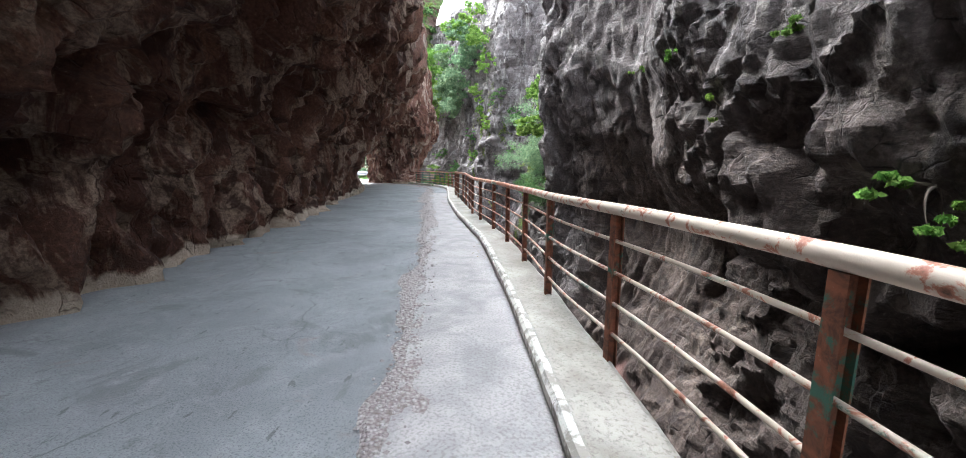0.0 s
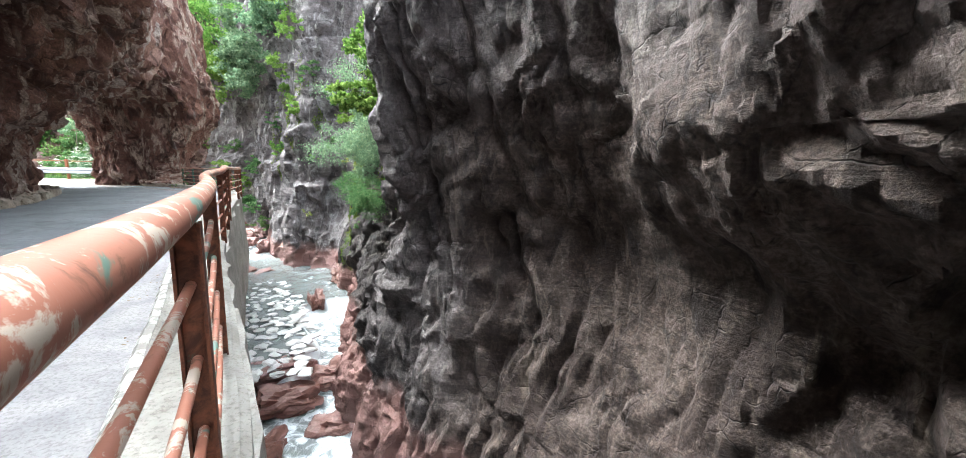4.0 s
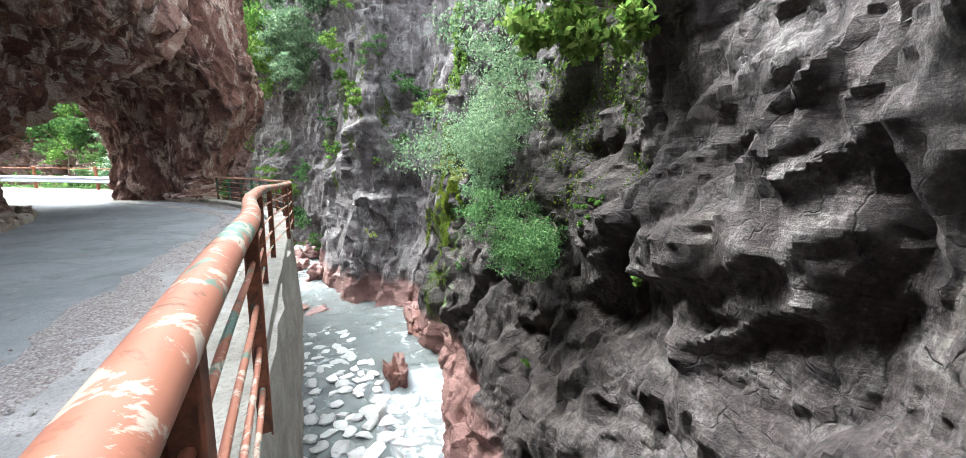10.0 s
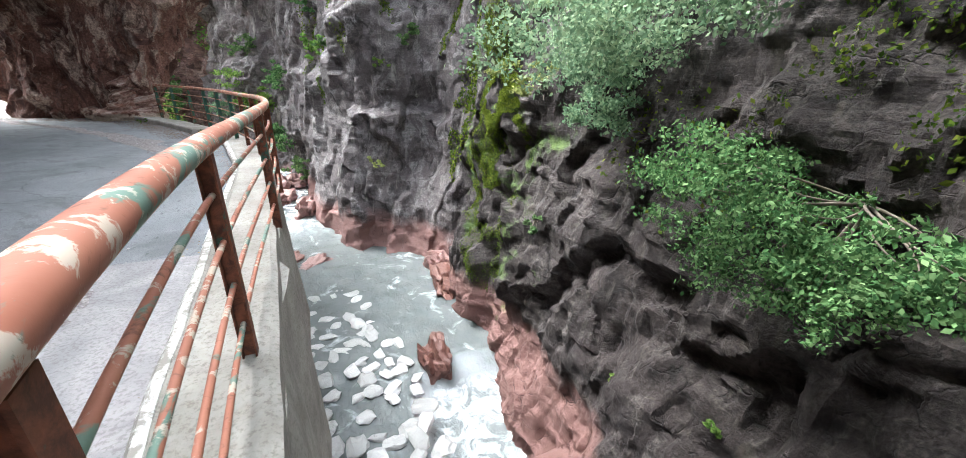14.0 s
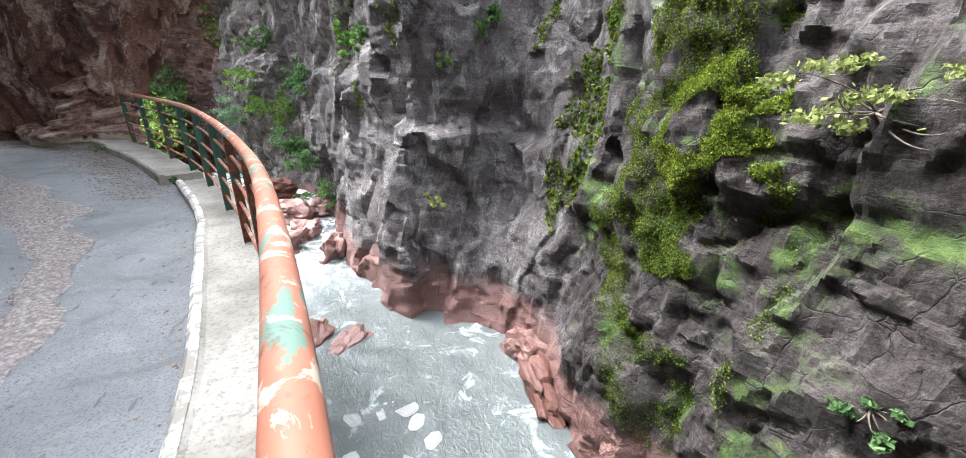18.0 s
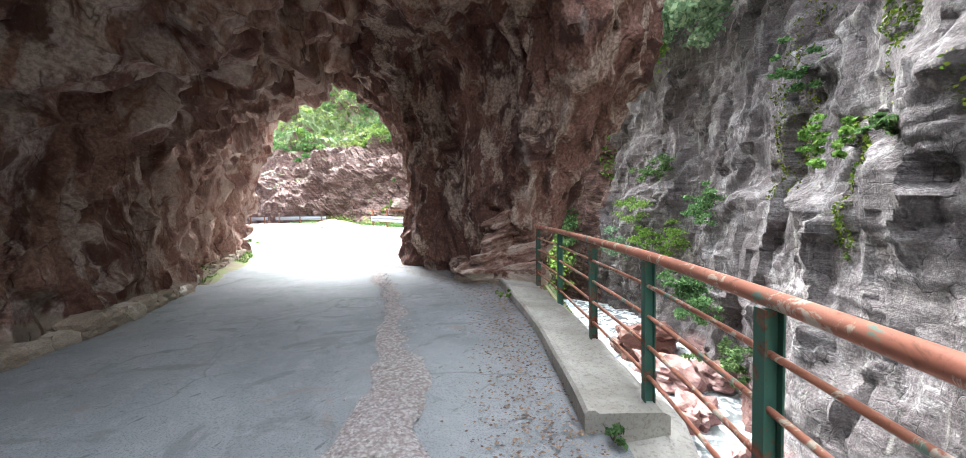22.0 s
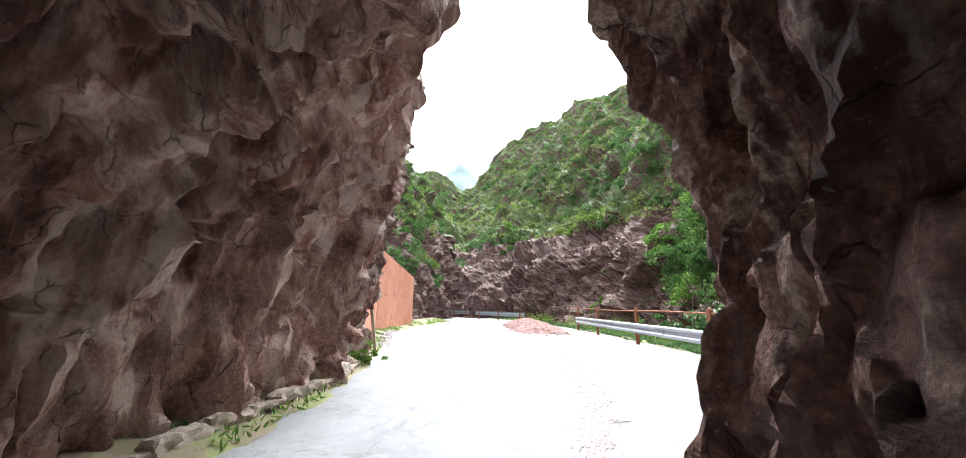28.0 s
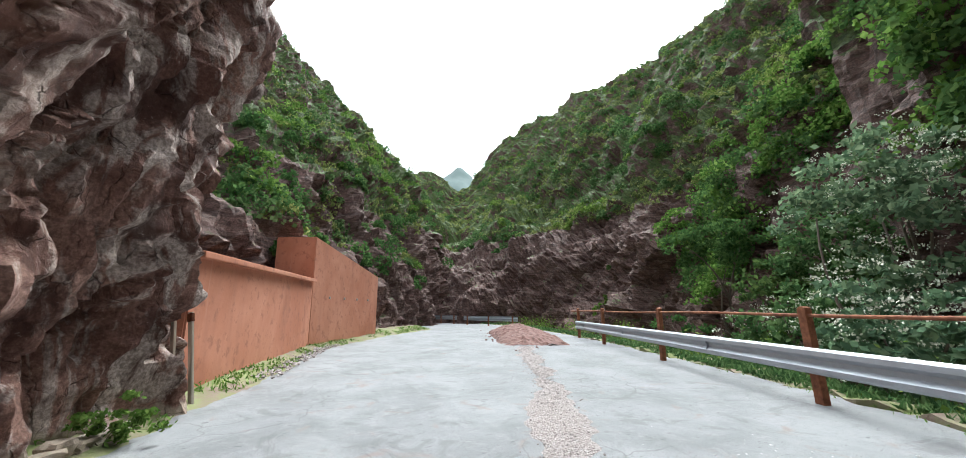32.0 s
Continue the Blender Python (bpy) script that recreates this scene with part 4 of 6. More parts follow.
# ---- beyond the tunnel ----
M_REDWALL = mat("red rendered concrete", 0.9)
_v = coords(M_REDWALL)
_a = mix(M_REDWALL, ramp(M_REDWALL, noise_tex(M_REDWALL, _v, 0.5, 6, 0.6, 0.4), [(0.35, 0.0), (0.65, 1.0)]), (0.42, 0.16, 0.09), (0.55, 0.25, 0.16))
_a = mix(M_REDWALL, ramp(M_REDWALL, noise_tex(M_REDWALL, coords(M_REDWALL, (1.5, 1.5, 0.25)), 1.2, 5), [(0.50, 0.0), (0.70, 0.3)]), _a, (0.27, 0.11, 0.075))
_a = mix(M_REDWALL, ramp(M_REDWALL, noise_tex(M_REDWALL, coords(M_REDWALL, (2.5, 2.5, 0.18)), 1.6, 5), [(0.62, 0.0), (0.72, 0.2)]), _a, (0.60, 0.36, 0.27))
_a = mix(M_REDWALL, ramp(M_REDWALL, noise_tex(M_REDWALL, _v, 4.0, 6, 0.7), [(0.36, 0.6), (0.46, 0.0)]), _a, (0.27, 0.11, 0.075))
finish(M_REDWALL, _a, noise_tex(M_REDWALL, _v, 12.0, 6), 0.25, 0.02)
wallt = thing("retaining_wall", "red rendered concrete retaining wall with a taller far section", "wall", kind="structure")


def slab(pts, z0, z1, thick, mate, parent, name, label=""):
    """An upright slab over a line of plan points with top heights z1 at its ends."""
    (x0, y0), (x1, y1) = pts
    d = Vector((x1 - x0, y1 - y0, 0)).normalized()
    nrm = Vector((d.y, -d.x, 0)) * -thick
    me = bpy.data.meshes.new(name)
    v = [(x0, y0, z0), (x1, y1, z0), (x1, y1, z1[1]), (x0, y0, z1[0])]
    v += [(a + nrm.x, b + nrm.y, c) for a, b, c in v]
    me.from_pydata(v, [], [(0, 1, 2, 3), (7, 6, 5, 4), (0, 4, 5, 1), (1, 5, 6, 2), (2, 6, 7, 3), (3, 7, 4, 0)])
    me.materials.append(mate)
    bm = bmesh.new()
    bm.from_mesh(me)
    bmesh.ops.recalc_face_normals(bm, faces=bm.faces)
    bmesh.ops.bevel(bm, geom=list(bm.edges), offset=0.03, segments=2, affect="EDGES")
    bm.to_mesh(me)
    bm.free()
    return part(name, me, None, parent, label)


slab([(-20.5, 34.7), (-28.5, 37.7)], -0.3, (2.35, 2.5), 1.2, M_REDWALL, wallt, "low_section")
slab([(-28.5, 37.7), (-34.3, 41.9)], -0.3, (4.2, 3.2), 1.6, M_REDWALL, wallt, "tall_section")



def on_wall(p0, p1, f, z, proud):
    """A place on the face of a wall section, proud of it."""
    d = Vector((p1[0] - p0[0], p1[1] - p0[1], 0))
    nrm = Vector((d.y, -d.x, 0)).normalized()
    if nrm.y < 0:
        nrm = -nrm
    return Vector((p0[0] + d.x * f, p0[1] + d.y * f, z)) + nrm * proud, math.degrees(math.atan2(d.y, d.x))


for f in (0.2, 0.4, 0.6, 0.8):
    c, turn = on_wall((-28.5, 37.7), (-34.3, 41.9), f, 1.9, 0.01)
    bm = bmesh.new()
    bmesh.ops.create_cone(bm, cap_ends=True, segments=12, radius1=0.06, radius2=0.05, depth=0.06, matrix=Matrix.Rotation(radians(90), 4, "X"))
    ob = part("weep_pipe", bm, M_CONCRETE, wallt, "pale drain pipe end")
    ob.matrix_basis = Matrix.Translation(c) @ Matrix.Rotation(radians(turn), 4, "Z")
c, turn = on_wall((-20.5, 34.7), (-28.5, 37.7), 0.5, 2.42, -0.3)
ob = part("coping", box_bm((8.5, 0.9, 0.12), (0, 0, 0), 0.02), M_REDWALL, wallt, "projecting rough coping")
ob.matrix_basis = Matrix.Translation(c) @ Matrix.Rotation(radians(turn), 4, "Z") @ Matrix.Rotation(radians(-1.0), 4, "Y")

# ---- plants ----
def leaf_material(name, a, b, c):
    m = bpy.data.materials.new(name)
    m.use_nodes = True
    nt = m.node_tree
    nt.nodes.remove(nt.nodes["Principled BSDF"])
    geo = nd(m, "ShaderNodeNewGeometry")
    col = ramp(m, geo.outputs["Random Per Island"], [(0.0, a), (0.55, b), (1.0, c)])
    info = nd(m, "ShaderNodeObjectInfo")
    hsv = nd(m, "ShaderNodeHueSaturation")
    ln(m, calc(m, "MULTIPLY_ADD", noise_tex(m, coords(m), 0.35, 3), 0.9, 0.55), hsv.inputs["Value"])
    ln(m, calc(m, "MULTIPLY_ADD", info.outputs["Random"], 0.03, 0.485), hsv.inputs["Hue"])
    ln(m, col, hsv.inputs["Color"])
    d = nd(m, "ShaderNodeBsdfDiffuse")
    t = nd(m, "ShaderNodeBsdfTranslucent")
    ln(m, hsv.outputs[0], d.inputs["Color"])
    ln(m, hsv.outputs[0], t.inputs["Color"])
    mx = nd(m, "ShaderNodeMixShader")
    mx.inputs[0].default_value = 0.35
    ln(m, d.outputs[0], mx.inputs[1])
    ln(m, t.outputs[0], mx.inputs[2])
    ln(m, mx.outputs[0], nt.nodes["Material Output"].inputs["Surface"])
    return m


M_LEAF = leaf_material("leaves mid green", (0.045, 0.095, 0.035), (0.095, 0.165, 0.062), (0.18, 0.26, 0.11))
M_LEAF_BRIGHT = leaf_material("leaves bright green", (0.075, 0.145, 0.03), (0.14, 0.235, 0.05), (0.24, 0.33, 0.09))
M_LEAF_GREY = leaf_material("leaves grey green", (0.08, 0.14, 0.08), (0.16, 0.24, 0.14), (0.26, 0.34, 0.20))
M_LEAF_DARK = leaf_material("leaves dark green", (0.045, 0.095, 0.032), (0.085, 0.155, 0.05), (0.14, 0.22, 0.07))
M_GRASS = leaf_material("hill grass", (0.13, 0.17, 0.055), (0.21, 0.25, 0.08), (0.30, 0.32, 0.13))
M_MOSS = leaf_material("moss", (0.035, 0.065, 0.012), (0.085, 0.125, 0.018), (0.18, 0.21, 0.035))
M_MOSS_BRIGHT = leaf_material("bright moss", (0.075, 0.12, 0.015), (0.15, 0.20, 0.022), (0.26, 0.30, 0.045))
M_BARK = mat("grey bark", 0.9)
finish(M_BARK, mix(M_BARK, noise_tex(M_BARK, coords(M_BARK), 14.0, 5), (0.06, 0.046, 0.036), (0.17, 0.135, 0.105)), noise_tex(M_BARK, coords(M_BARK), 30.0, 4), 0.5, 0.01)
M_FLOWER = mat("white flowers", 0.8)
finish(M_FLOWER, mix(M_FLOWER, noise_tex(M_FLOWER, coords(M_FLOWER), 30.0, 2), (0.62, 0.63, 0.50), (0.82, 0.82, 0.72)))


def leaf_quads(centres, size, rng, aspect=1.7, flat=0.0, droop=0.0):
    """Folded diamond leaves at the given centres: verts (n*4, 3), quads (n, 4)."""
    n = len(centres)
    a = rng.normal(size=(n, 3))
    a[:, 2] = a[:, 2] * (1 - flat) - droop
    a /= np.linalg.norm(a, axis=1, keepdims=True) + 1e-9
    r = rng.normal(size=(n, 3))
    r[:, 2] *= 1 - flat
    b = np.cross(a, r)
    b /= np.linalg.norm(b, axis=1, keepdims=True) + 1e-9
    s = size * rng.uniform(0.6, 1.35, (n, 1))
    v = np.stack([centres - a * s * aspect / 2, centres + b * s / 2, centres + a * s * aspect / 2, centres - b * s / 2 + 0.12 * s * np.cross(a, b)], 1)
    return v.reshape(-1, 3), np.arange(4 * n).reshape(n, 4)


def crown_points(rng, n, lobes, thick=0.45):
    """Leaf places: around the shells of several uneven lobes (x, y, z, rx, ry, rz)."""
    L = np.array(lobes, float)
    w = (L[:, 3] * L[:, 4] * L[:, 5]) ** 0.66
    # sprays: leaves gather round the ends of many twigs
    sprays = max(8, n // 60)
    d = rng.normal(size=(sprays, 3))
    d /= np.linalg.norm(d, axis=1, keepdims=True)
    ks = rng.choice(len(L), sprays, p=w / w.sum())
    c = L[ks, :3] + d * (1.08 - 0.6 * rng.random((sprays, 1)) ** 1.4) * L[ks, 3:]
    i = rng.integers(0, sprays, n)
    spread = 0.13 * L[ks, 3:].mean(1)[i][:, None]
    return c[i] + rng.normal(size=(n, 3)) * spread * np.array((1.25, 1.25, 0.7))


def shrub(name, base, lobes, leaves, size, material, rng, label, category="bush", stems=5, group="", droop=0.0, bark=0.009, flowers=0):
    """A bush: forked stems from its base to its lobes, and a crown of single leaves."""
    ob = thing(name, label, category, group, at=base)
    base = np.array(base, float)
    for s in range(stems):
        tip = np.array(lobes[s % len(lobes)][:3]) + rng.normal(size=3) * 0.25 * np.array(lobes[s % len(lobes)][3:])
        mid = base + (tip - base) * 0.5 + rng.normal(size=3) * 0.18 * np.linalg.norm(tip - base)
        t = np.linspace(0, 1, 9)[:, None]
        pts = (1 - t) ** 2 * base + 2 * t * (1 - t) * mid + t ** 2 * tip
        part("stem", tube_mesh("stem", pts - base, bark, 6, radii=np.linspace(bark * 1.4, bark * 0.35, 9)), M_BARK, ob)
    p = crown_points(rng, leaves, lobes)
    v, q = leaf_quads(p - base, size, rng, droop=droop)
    part("crown", quad_mesh("crown", v, q), material, ob)
    if flowers:
        L = np.array(lobes, float)
        k = rng.integers(0, len(L), flowers)
        d = rng.normal(size=(flowers, 3))
        d[:, 2] = np.abs(d[:, 2]) * 0.7
        d /= np.linalg.norm(d, axis=1, keepdims=True)
        c = L[k, :3] + d * L[k, 3:] * 1.02
        c = np.repeat(c, 16, 0) + rng.normal(size=(flowers * 16, 3)) * np.array((0.09, 0.09, 0.025))
        v, q = leaf_quads(c - base, 0.045, rng, 1.0, 0.7)
        part("blossom", quad_mesh("blossom", v, q), M_FLOWER, ob, "flat white flower heads")
    return ob


def on_sheet(G, target):
    """The place on a rock sheet nearest to the target."""
    d = ((G - np.array(target)) ** 2).sum(2)
    i, j = np.unravel_index(np.argmin(d), d.shape)
    return G[i, j]


rng = np.random.default_rng(5)


def cliff_bush(target, r, leaves, size, material, label, name="cliff_bush", droop=0.3, squash=0.7, out=(-0.5, -0.1, 0.0), lobes=5, stems=5):
    b = on_sheet(GORGE, target)
    c = b + np.array(out) * r
    ls = [(*(c + rng.normal(size=3) * r * np.array((0.35, 0.5, 0.35))), *(r * rng.uniform(0.35, 0.6) * np.array((0.8, 1.0, squash)))) for _ in range(lobes)]
    return shrub(name, b, ls, leaves, size, material, rng, label, stems=stems, droop=droop)


cliff_bush((2.7, 18.7, 0.35), 1.12, 17000, 0.027, M_LEAF, "fresh green bush hanging from the rock ledge", lobes=9, stems=16)
cliff_bush((2.9, 21.2, 2.9), 1.8, 19000, 0.037, M_LEAF_GREY, "large grey green shrub with thin bare twigs on the cliff", lobes=11, stems=26)
cliff_bush((3.2, 22.4, 1.9), 1.1, 8000, 0.037, M_LEAF_GREY, "grey green shrub with bare twigs on the cliff", lobes=6, stems=10)
cliff_bush((2.7, 16.7, 3.2), 0.9, 3600, 0.07, M_LEAF_BRIGHT, "bright green leafy climber on the cliff", "climber", lobes=6)
cliff_bush((2.9, 17.4, 4.8), 1.1, 4600, 0.075, M_LEAF_BRIGHT, "bright green leafy climber on the cliff", "climber", lobes=6)
cliff_bush((3.2, 19.6, 4.6), 1.0, 3600, 0.06, M_LEAF, "green climber hanging over the cliff", "climber", lobes=6)
cliff_bush((3.2, 17.4, 0.5), 0.3, 300, 0.05, M_LEAF_BRIGHT, "small bright green plant growing from a ledge", "cliff_plant", lobes=3)
cliff_bush((3.0, 16.6, 0.0), 0.25, 260, 0.045, M_LEAF_BRIGHT, "small bright green plant growing from a ledge", "cliff_plant", lobes=3)
cliff_bush((2.6, 23.4, -1.3), 0.3, 300, 0.05, M_LEAF, "fern tuft growing on the cliff", "fern", lobes=3)
cliff_bush((3.2, 24.5, 1.2), 0.7, 1200, 0.04, M_GRASS, "dry tangled bush on the cliff", "cliff_bush", lobes=5, stems=12)
for y, zz, r in ((4.7, 2.0, 0.16), (3.8, 2.6, 0.12), (6.0, 3.0, 0.14), (2.6, 1.2, 0.28), (2.2, 0.9, 0.25), (14.9, 1.6, 0.12), (8.6, 3.4, 0.15), (19.3, -2.4, 0.15), (20.6, -3.0, 0.12), (13.4, 3.6, 0.2)):
    cliff_bush((2.8, y, zz), r, int(180 + 900 * r), 0.035, M_LEAF_BRIGHT, "small bright green tuft on the rock", "rock_tuft", lobes=3, stems=2)
# plants of the far wall and the ledges behind the pillar
for x, y, zz, r, k, mt in ((0.0, 33.3, 5.2, 0.8, 900, M_LEAF_BRIGHT), (-1.2, 36.0, 2.2, 0.5, 500, M_LEAF_BRIGHT), (-0.5, 34.4, 2.4, 0.35, 300, M_LEAF), (1.0, 32.0, 1.8, 0.3, 260, M_LEAF_BRIGHT), (0.6, 31.6, -1.5, 0.35, 300, M_GRASS),
                           (2.2, 32.0, 2.8, 0.5, 400, M_LEAF), (-1.4, 37.5, 4.6, 0.6, 500, M_LEAF), (-2.6, 41.0, 1.0, 0.9, 900, M_LEAF), (-4.2, 43.0, 0.4, 1.3, 1600, M_LEAF_BRIGHT), (-4.6, 43.6, 2.6, 0.9, 900, M_LEAF),
                           (-5.6, 44.5, -1.0, 1.4, 1500, M_LEAF_GREY), (-3.2, 40.0, -1.8, 1.2, 1400, M_LEAF), (-2.4, 38.4, -2.6, 0.8, 800, M_LEAF), (-1.7, 36.6, 6.6, 0.7, 600, M_LEAF_BRIGHT), (-0.6, 35.6, 8.4, 1.0, 900, M_LEAF_BRIGHT),
                           (1.4, 34.0, 7.5, 1.0, 900, M_LEAF), (0.2, 34.0, 9.8, 1.0, 900, M_LEAF_BRIGHT), (2.9, 33.0, 5.2, 0.9, 900, M_LEAF), (3.6, 29.6, 4.2, 1.0, 900, M_LEAF_BRIGHT)):
    cliff_bush((x, y, zz), r * 1.15, int(k * 2.4), 0.06, mt, "green plant rooted in the far gorge wall", "cliff_plant", lobes=5, stems=3)
for x, y, zz, r in ((-2.6, 40.5, 8.5, 2.0), (-3.6, 42.0, 11.5, 2.4), (-4.8, 44.0, 9.0, 2.2), (-1.6, 38.6, 12.0, 1.8), (-0.6, 37.0, 14.0, 1.8), (-5.5, 45.0, 13.0, 2.4)):
    cliff_bush((x, y, zz), r * 1.25, 6500, 0.11, M_LEAF_GREY if rng.random() < 0.5 else M_LEAF_BRIGHT, "small tree leaning from the far gorge wall", "cliff_tree", droop=0.1, lobes=8, stems=6)


def moss_pad(centre, spread, n, size, name, label, mt=M_MOSS, G=None):
    """Moss or hanging grass close over the rock."""
    G = GORGE if G is None else G
    d = (((G - np.array(centre)) / np.array(spread)) ** 2).sum(2)
    idx = np.argwhere(d < 1)
    pick = idx[rng.integers(0, len(idx), n)]
    p = G[pick[:, 0], pick[:, 1]] + rng.normal(size=(n, 3)) * 0.03
    p = p[fbm(p * 1.1, 4, 66) + 0.25 * fbm(p * 4.0, 2, 67) > -0.05]
    v, q = leaf_quads(p, size, rng, 1.8, 0.2, 0.8)
    ob = new(name, quad_mesh(name, v, q))
    ob.data.materials.append(mt)
    return tagged(ob, label, "moss", kind="stuff")


moss_pad((2.7, 26.6, 0.3), (1.5, 1.8, 2.8), 120000, 0.018, "moss_cushion", "bright green moss covering the damp rock")
moss_pad((2.6, 25.6, -1.6), (1.2, 1.2, 2.4), 50000, 0.018, "moss_cushion", "yellow green moss on the damp rock")
moss_pad((2.8, 29.6, 2.5), (1.0, 0.8, 4.5), 3500, 0.07, "hanging_moss", "long hanging yellow green moss strands")
moss_pad((3.0, 20.5, 1.0), (1.0, 2.4, 1.6), 1600, 0.045, "moss_cushion", "thin moss on the shaded rock")

moss_pad((3.2, 18.4, 2.6), (1.2, 2.2, 1.8), 9000, 0.03, "moss_cushion", "dull green moss on the shaded ledges")
moss_pad((2.9, 26.0, 0.9), (1.2, 1.0, 0.9), 40000, 0.018, "moss_cushion", "bright yellow green moss on a sunlit ledge", M_MOSS_BRIGHT)
moss_pad((3.4, 27.6, 7.0), (1.4, 1.6, 3.2), 9000, 0.07, "hanging_moss", "bright green creepers hanging down the cliff", M_LEAF_BRIGHT)
moss_pad((3.2, 19.0, 6.2), (1.4, 1.8, 2.0), 7000, 0.06, "hanging_moss", "leafy creepers over the top of the cliff", M_LEAF)
for x, y, zz, dy, dz in ((1.6, 33.0, 2.2, 0.35, 3.0), (0.3, 33.6, 5.0, 0.5, 3.4), (-0.6, 35.4, 3.0, 0.4, 3.2), (-1.6, 38.2, 4.0, 0.6, 3.6), (2.6, 31.4, 4.5, 0.4, 3.0)):
    moss_pad((x, y, zz), (1.2, dy, dz), 2600, 0.045, "moss_streak", "yellow green moss running down a seep in the rock", M_MOSS)


def hill_cover(G, name, label, n, leaves, size, mt, rmin, rmax, zr, seed, dens=0.0, east=-999.0):
    r = np.random.default_rng(seed)
    flat = G.reshape(-1, 3)
    ok = np.argwhere((flat[:, 2] > zr[0]) & (flat[:, 2] < zr[1]) & (flat[:, 0] > east) & (fbm(flat * 0.11, 3, seed) > dens))[:, 0]
    c = flat[r.choice(ok, n)]
    rad = r.uniform(rmin, rmax, n) ** 1.0
    pts = np.repeat(c, leaves, 0)
    d = r.normal(size=(n * leaves, 3))
    d /= np.linalg.norm(d, axis=1, keepdims=True)
    d[:, 2] = np.abs(d[:, 2]) * 1.1 - 0.15
    lump = 0.75 + 0.35 * vnoise(d * 1.7 + np.repeat(r.uniform(0, 50, (n, 3)), leaves, 0), 5)
    p = pts + d * (np.repeat(rad, leaves) * lump * (1 - 0.4 * r.random(n * leaves) ** 2))[:, None]
    v, q = leaf_quads(p, size, r, 1.4)
    ob = new(name, quad_mesh(name, v, q))
    ob.data.materials.append(mt)
    return tagged(ob, label, "bushes", kind="stuff")


hill_cover(HILL_RIGHT, "hill_grass", "tufted yellow green grass on the hillside", 5200, 34, 0.15, M_GRASS, 0.3, 0.8, (10, 66), 4, -0.2)
hill_cover(HILL_RIGHT, "hill_bushes", "mid green bushes covering the hillside", 720, 170, 0.17, M_LEAF, 0.4, 1.3, (10, 66), 1, 0.0)
hill_cover(HILL_RIGHT, "hill_bushes", "dark green bushes on the hillside", 360, 190, 0.18, M_LEAF_DARK, 0.5, 1.6, (8.5, 50), 2, 0.12)
hill_cover(HILL_RIGHT, "hill_bushes", "bright green bushes on the hillside", 420, 150, 0.17, M_LEAF_BRIGHT, 0.4, 1.2, (10, 66), 3, 0.1)
hill_cover(HILL_RIGHT, "hill_bushes", "dark green bushes low on the slope over the river", 120, 260, 0.15, M_LEAF_DARK, 0.6, 1.6, (0, 14), 22, -0.2, -27.0)
hill_cover(HILL_RIGHT, "hill_bushes", "fresh green bushes low on the slope over the river", 190, 260, 0.15, M_LEAF_BRIGHT, 0.5, 1.5, (1, 14), 23, -0.2, -29.0)
hill_cover(HILL_LEFT, "hill_grass", "yellow green grass on the slope above the wall", 1500, 34, 0.15, M_GRASS, 0.3, 0.8, (5, 44), 14, -0.2)
hill_cover(HILL_LEFT, "hill_bushes", "mid green bushes on the slope above the wall", 300, 200, 0.16, M_LEAF, 0.4, 1.4, (5, 44), 5, -0.1)
hill_cover(HILL_LEFT, "hill_bushes", "bright green bushes on the slope above the wall", 200, 200, 0.16, M_LEAF_BRIGHT, 0.5, 1.4, (5, 44), 6, 0.0)
hill_cover(HILL_LEFT, "hill_bushes", "dark green bushes on the slope above the wall", 140, 200, 0.16, M_LEAF_DARK, 0.5, 1.4, (3, 44), 7, 0.0)

moss_pad((-35.6, 59.6, 6.0), (1.8, 2.5, 2.6), 2600, 0.22, "ivy_patch", "dark green ivy hanging over the rock band", M_LEAF_DARK, HILL_RIGHT)
moss_pad((-35.0, 58.6, 2.4), (1.4, 2.2, 1.8), 1200, 0.2, "ivy_patch", "green creeper on the rock band", M_LEAF_BRIGHT, HILL_RIGHT)

# river bank bushes beyond the guardrail
for x, y, zz, r, fl, mt in ((-16.6, 49.2, 1.0, 1.9, 150, M_LEAF), (-14.6, 45.9, 0.9, 1.7, 170, M_LEAF_GREY), (-14.9, 47.9, 3.4, 2.0, 150, M_LEAF_GREY), (-19.8, 50.6, -0.4, 1.6, 0, M_LEAF), (-17.2, 51.4, 3.6, 2.2, 20, M_LEAF), (-23.0, 52.6, -0.6, 1.6, 0, M_LEAF_DARK),
                            (-10.4, 46.2, 0.0, 1.6, 0, M_LEAF), (-18.5, 52.6, 3.0, 2.0, 0, M_LEAF_DARK), (-12.4, 45.4, -1.4, 1.2, 0, M_LEAF_BRIGHT), (-15.2, 46.8, -1.6, 1.1, 0, M_LEAF_BRIGHT), (-22.0, 55.0, 4.0, 2.0, 0, M_LEAF_DARK)):
    ls = [(x + rng.normal() * r * 0.4, y + rng.normal() * r * 0.4, zz + rng.normal() * r * 0.35, *(r * rng.uniform(0.4, 0.65, 3))) for _ in range(8)]
    shrub("elder_bush" if fl else "bank_bush", (x, y, zz - r - 2.0), ls, 3600, 0.11, mt, rng, "elder bush with flat white blossoms on the river bank" if fl else "dense green bush on the river bank", stems=6, bark=0.05, flowers=fl)

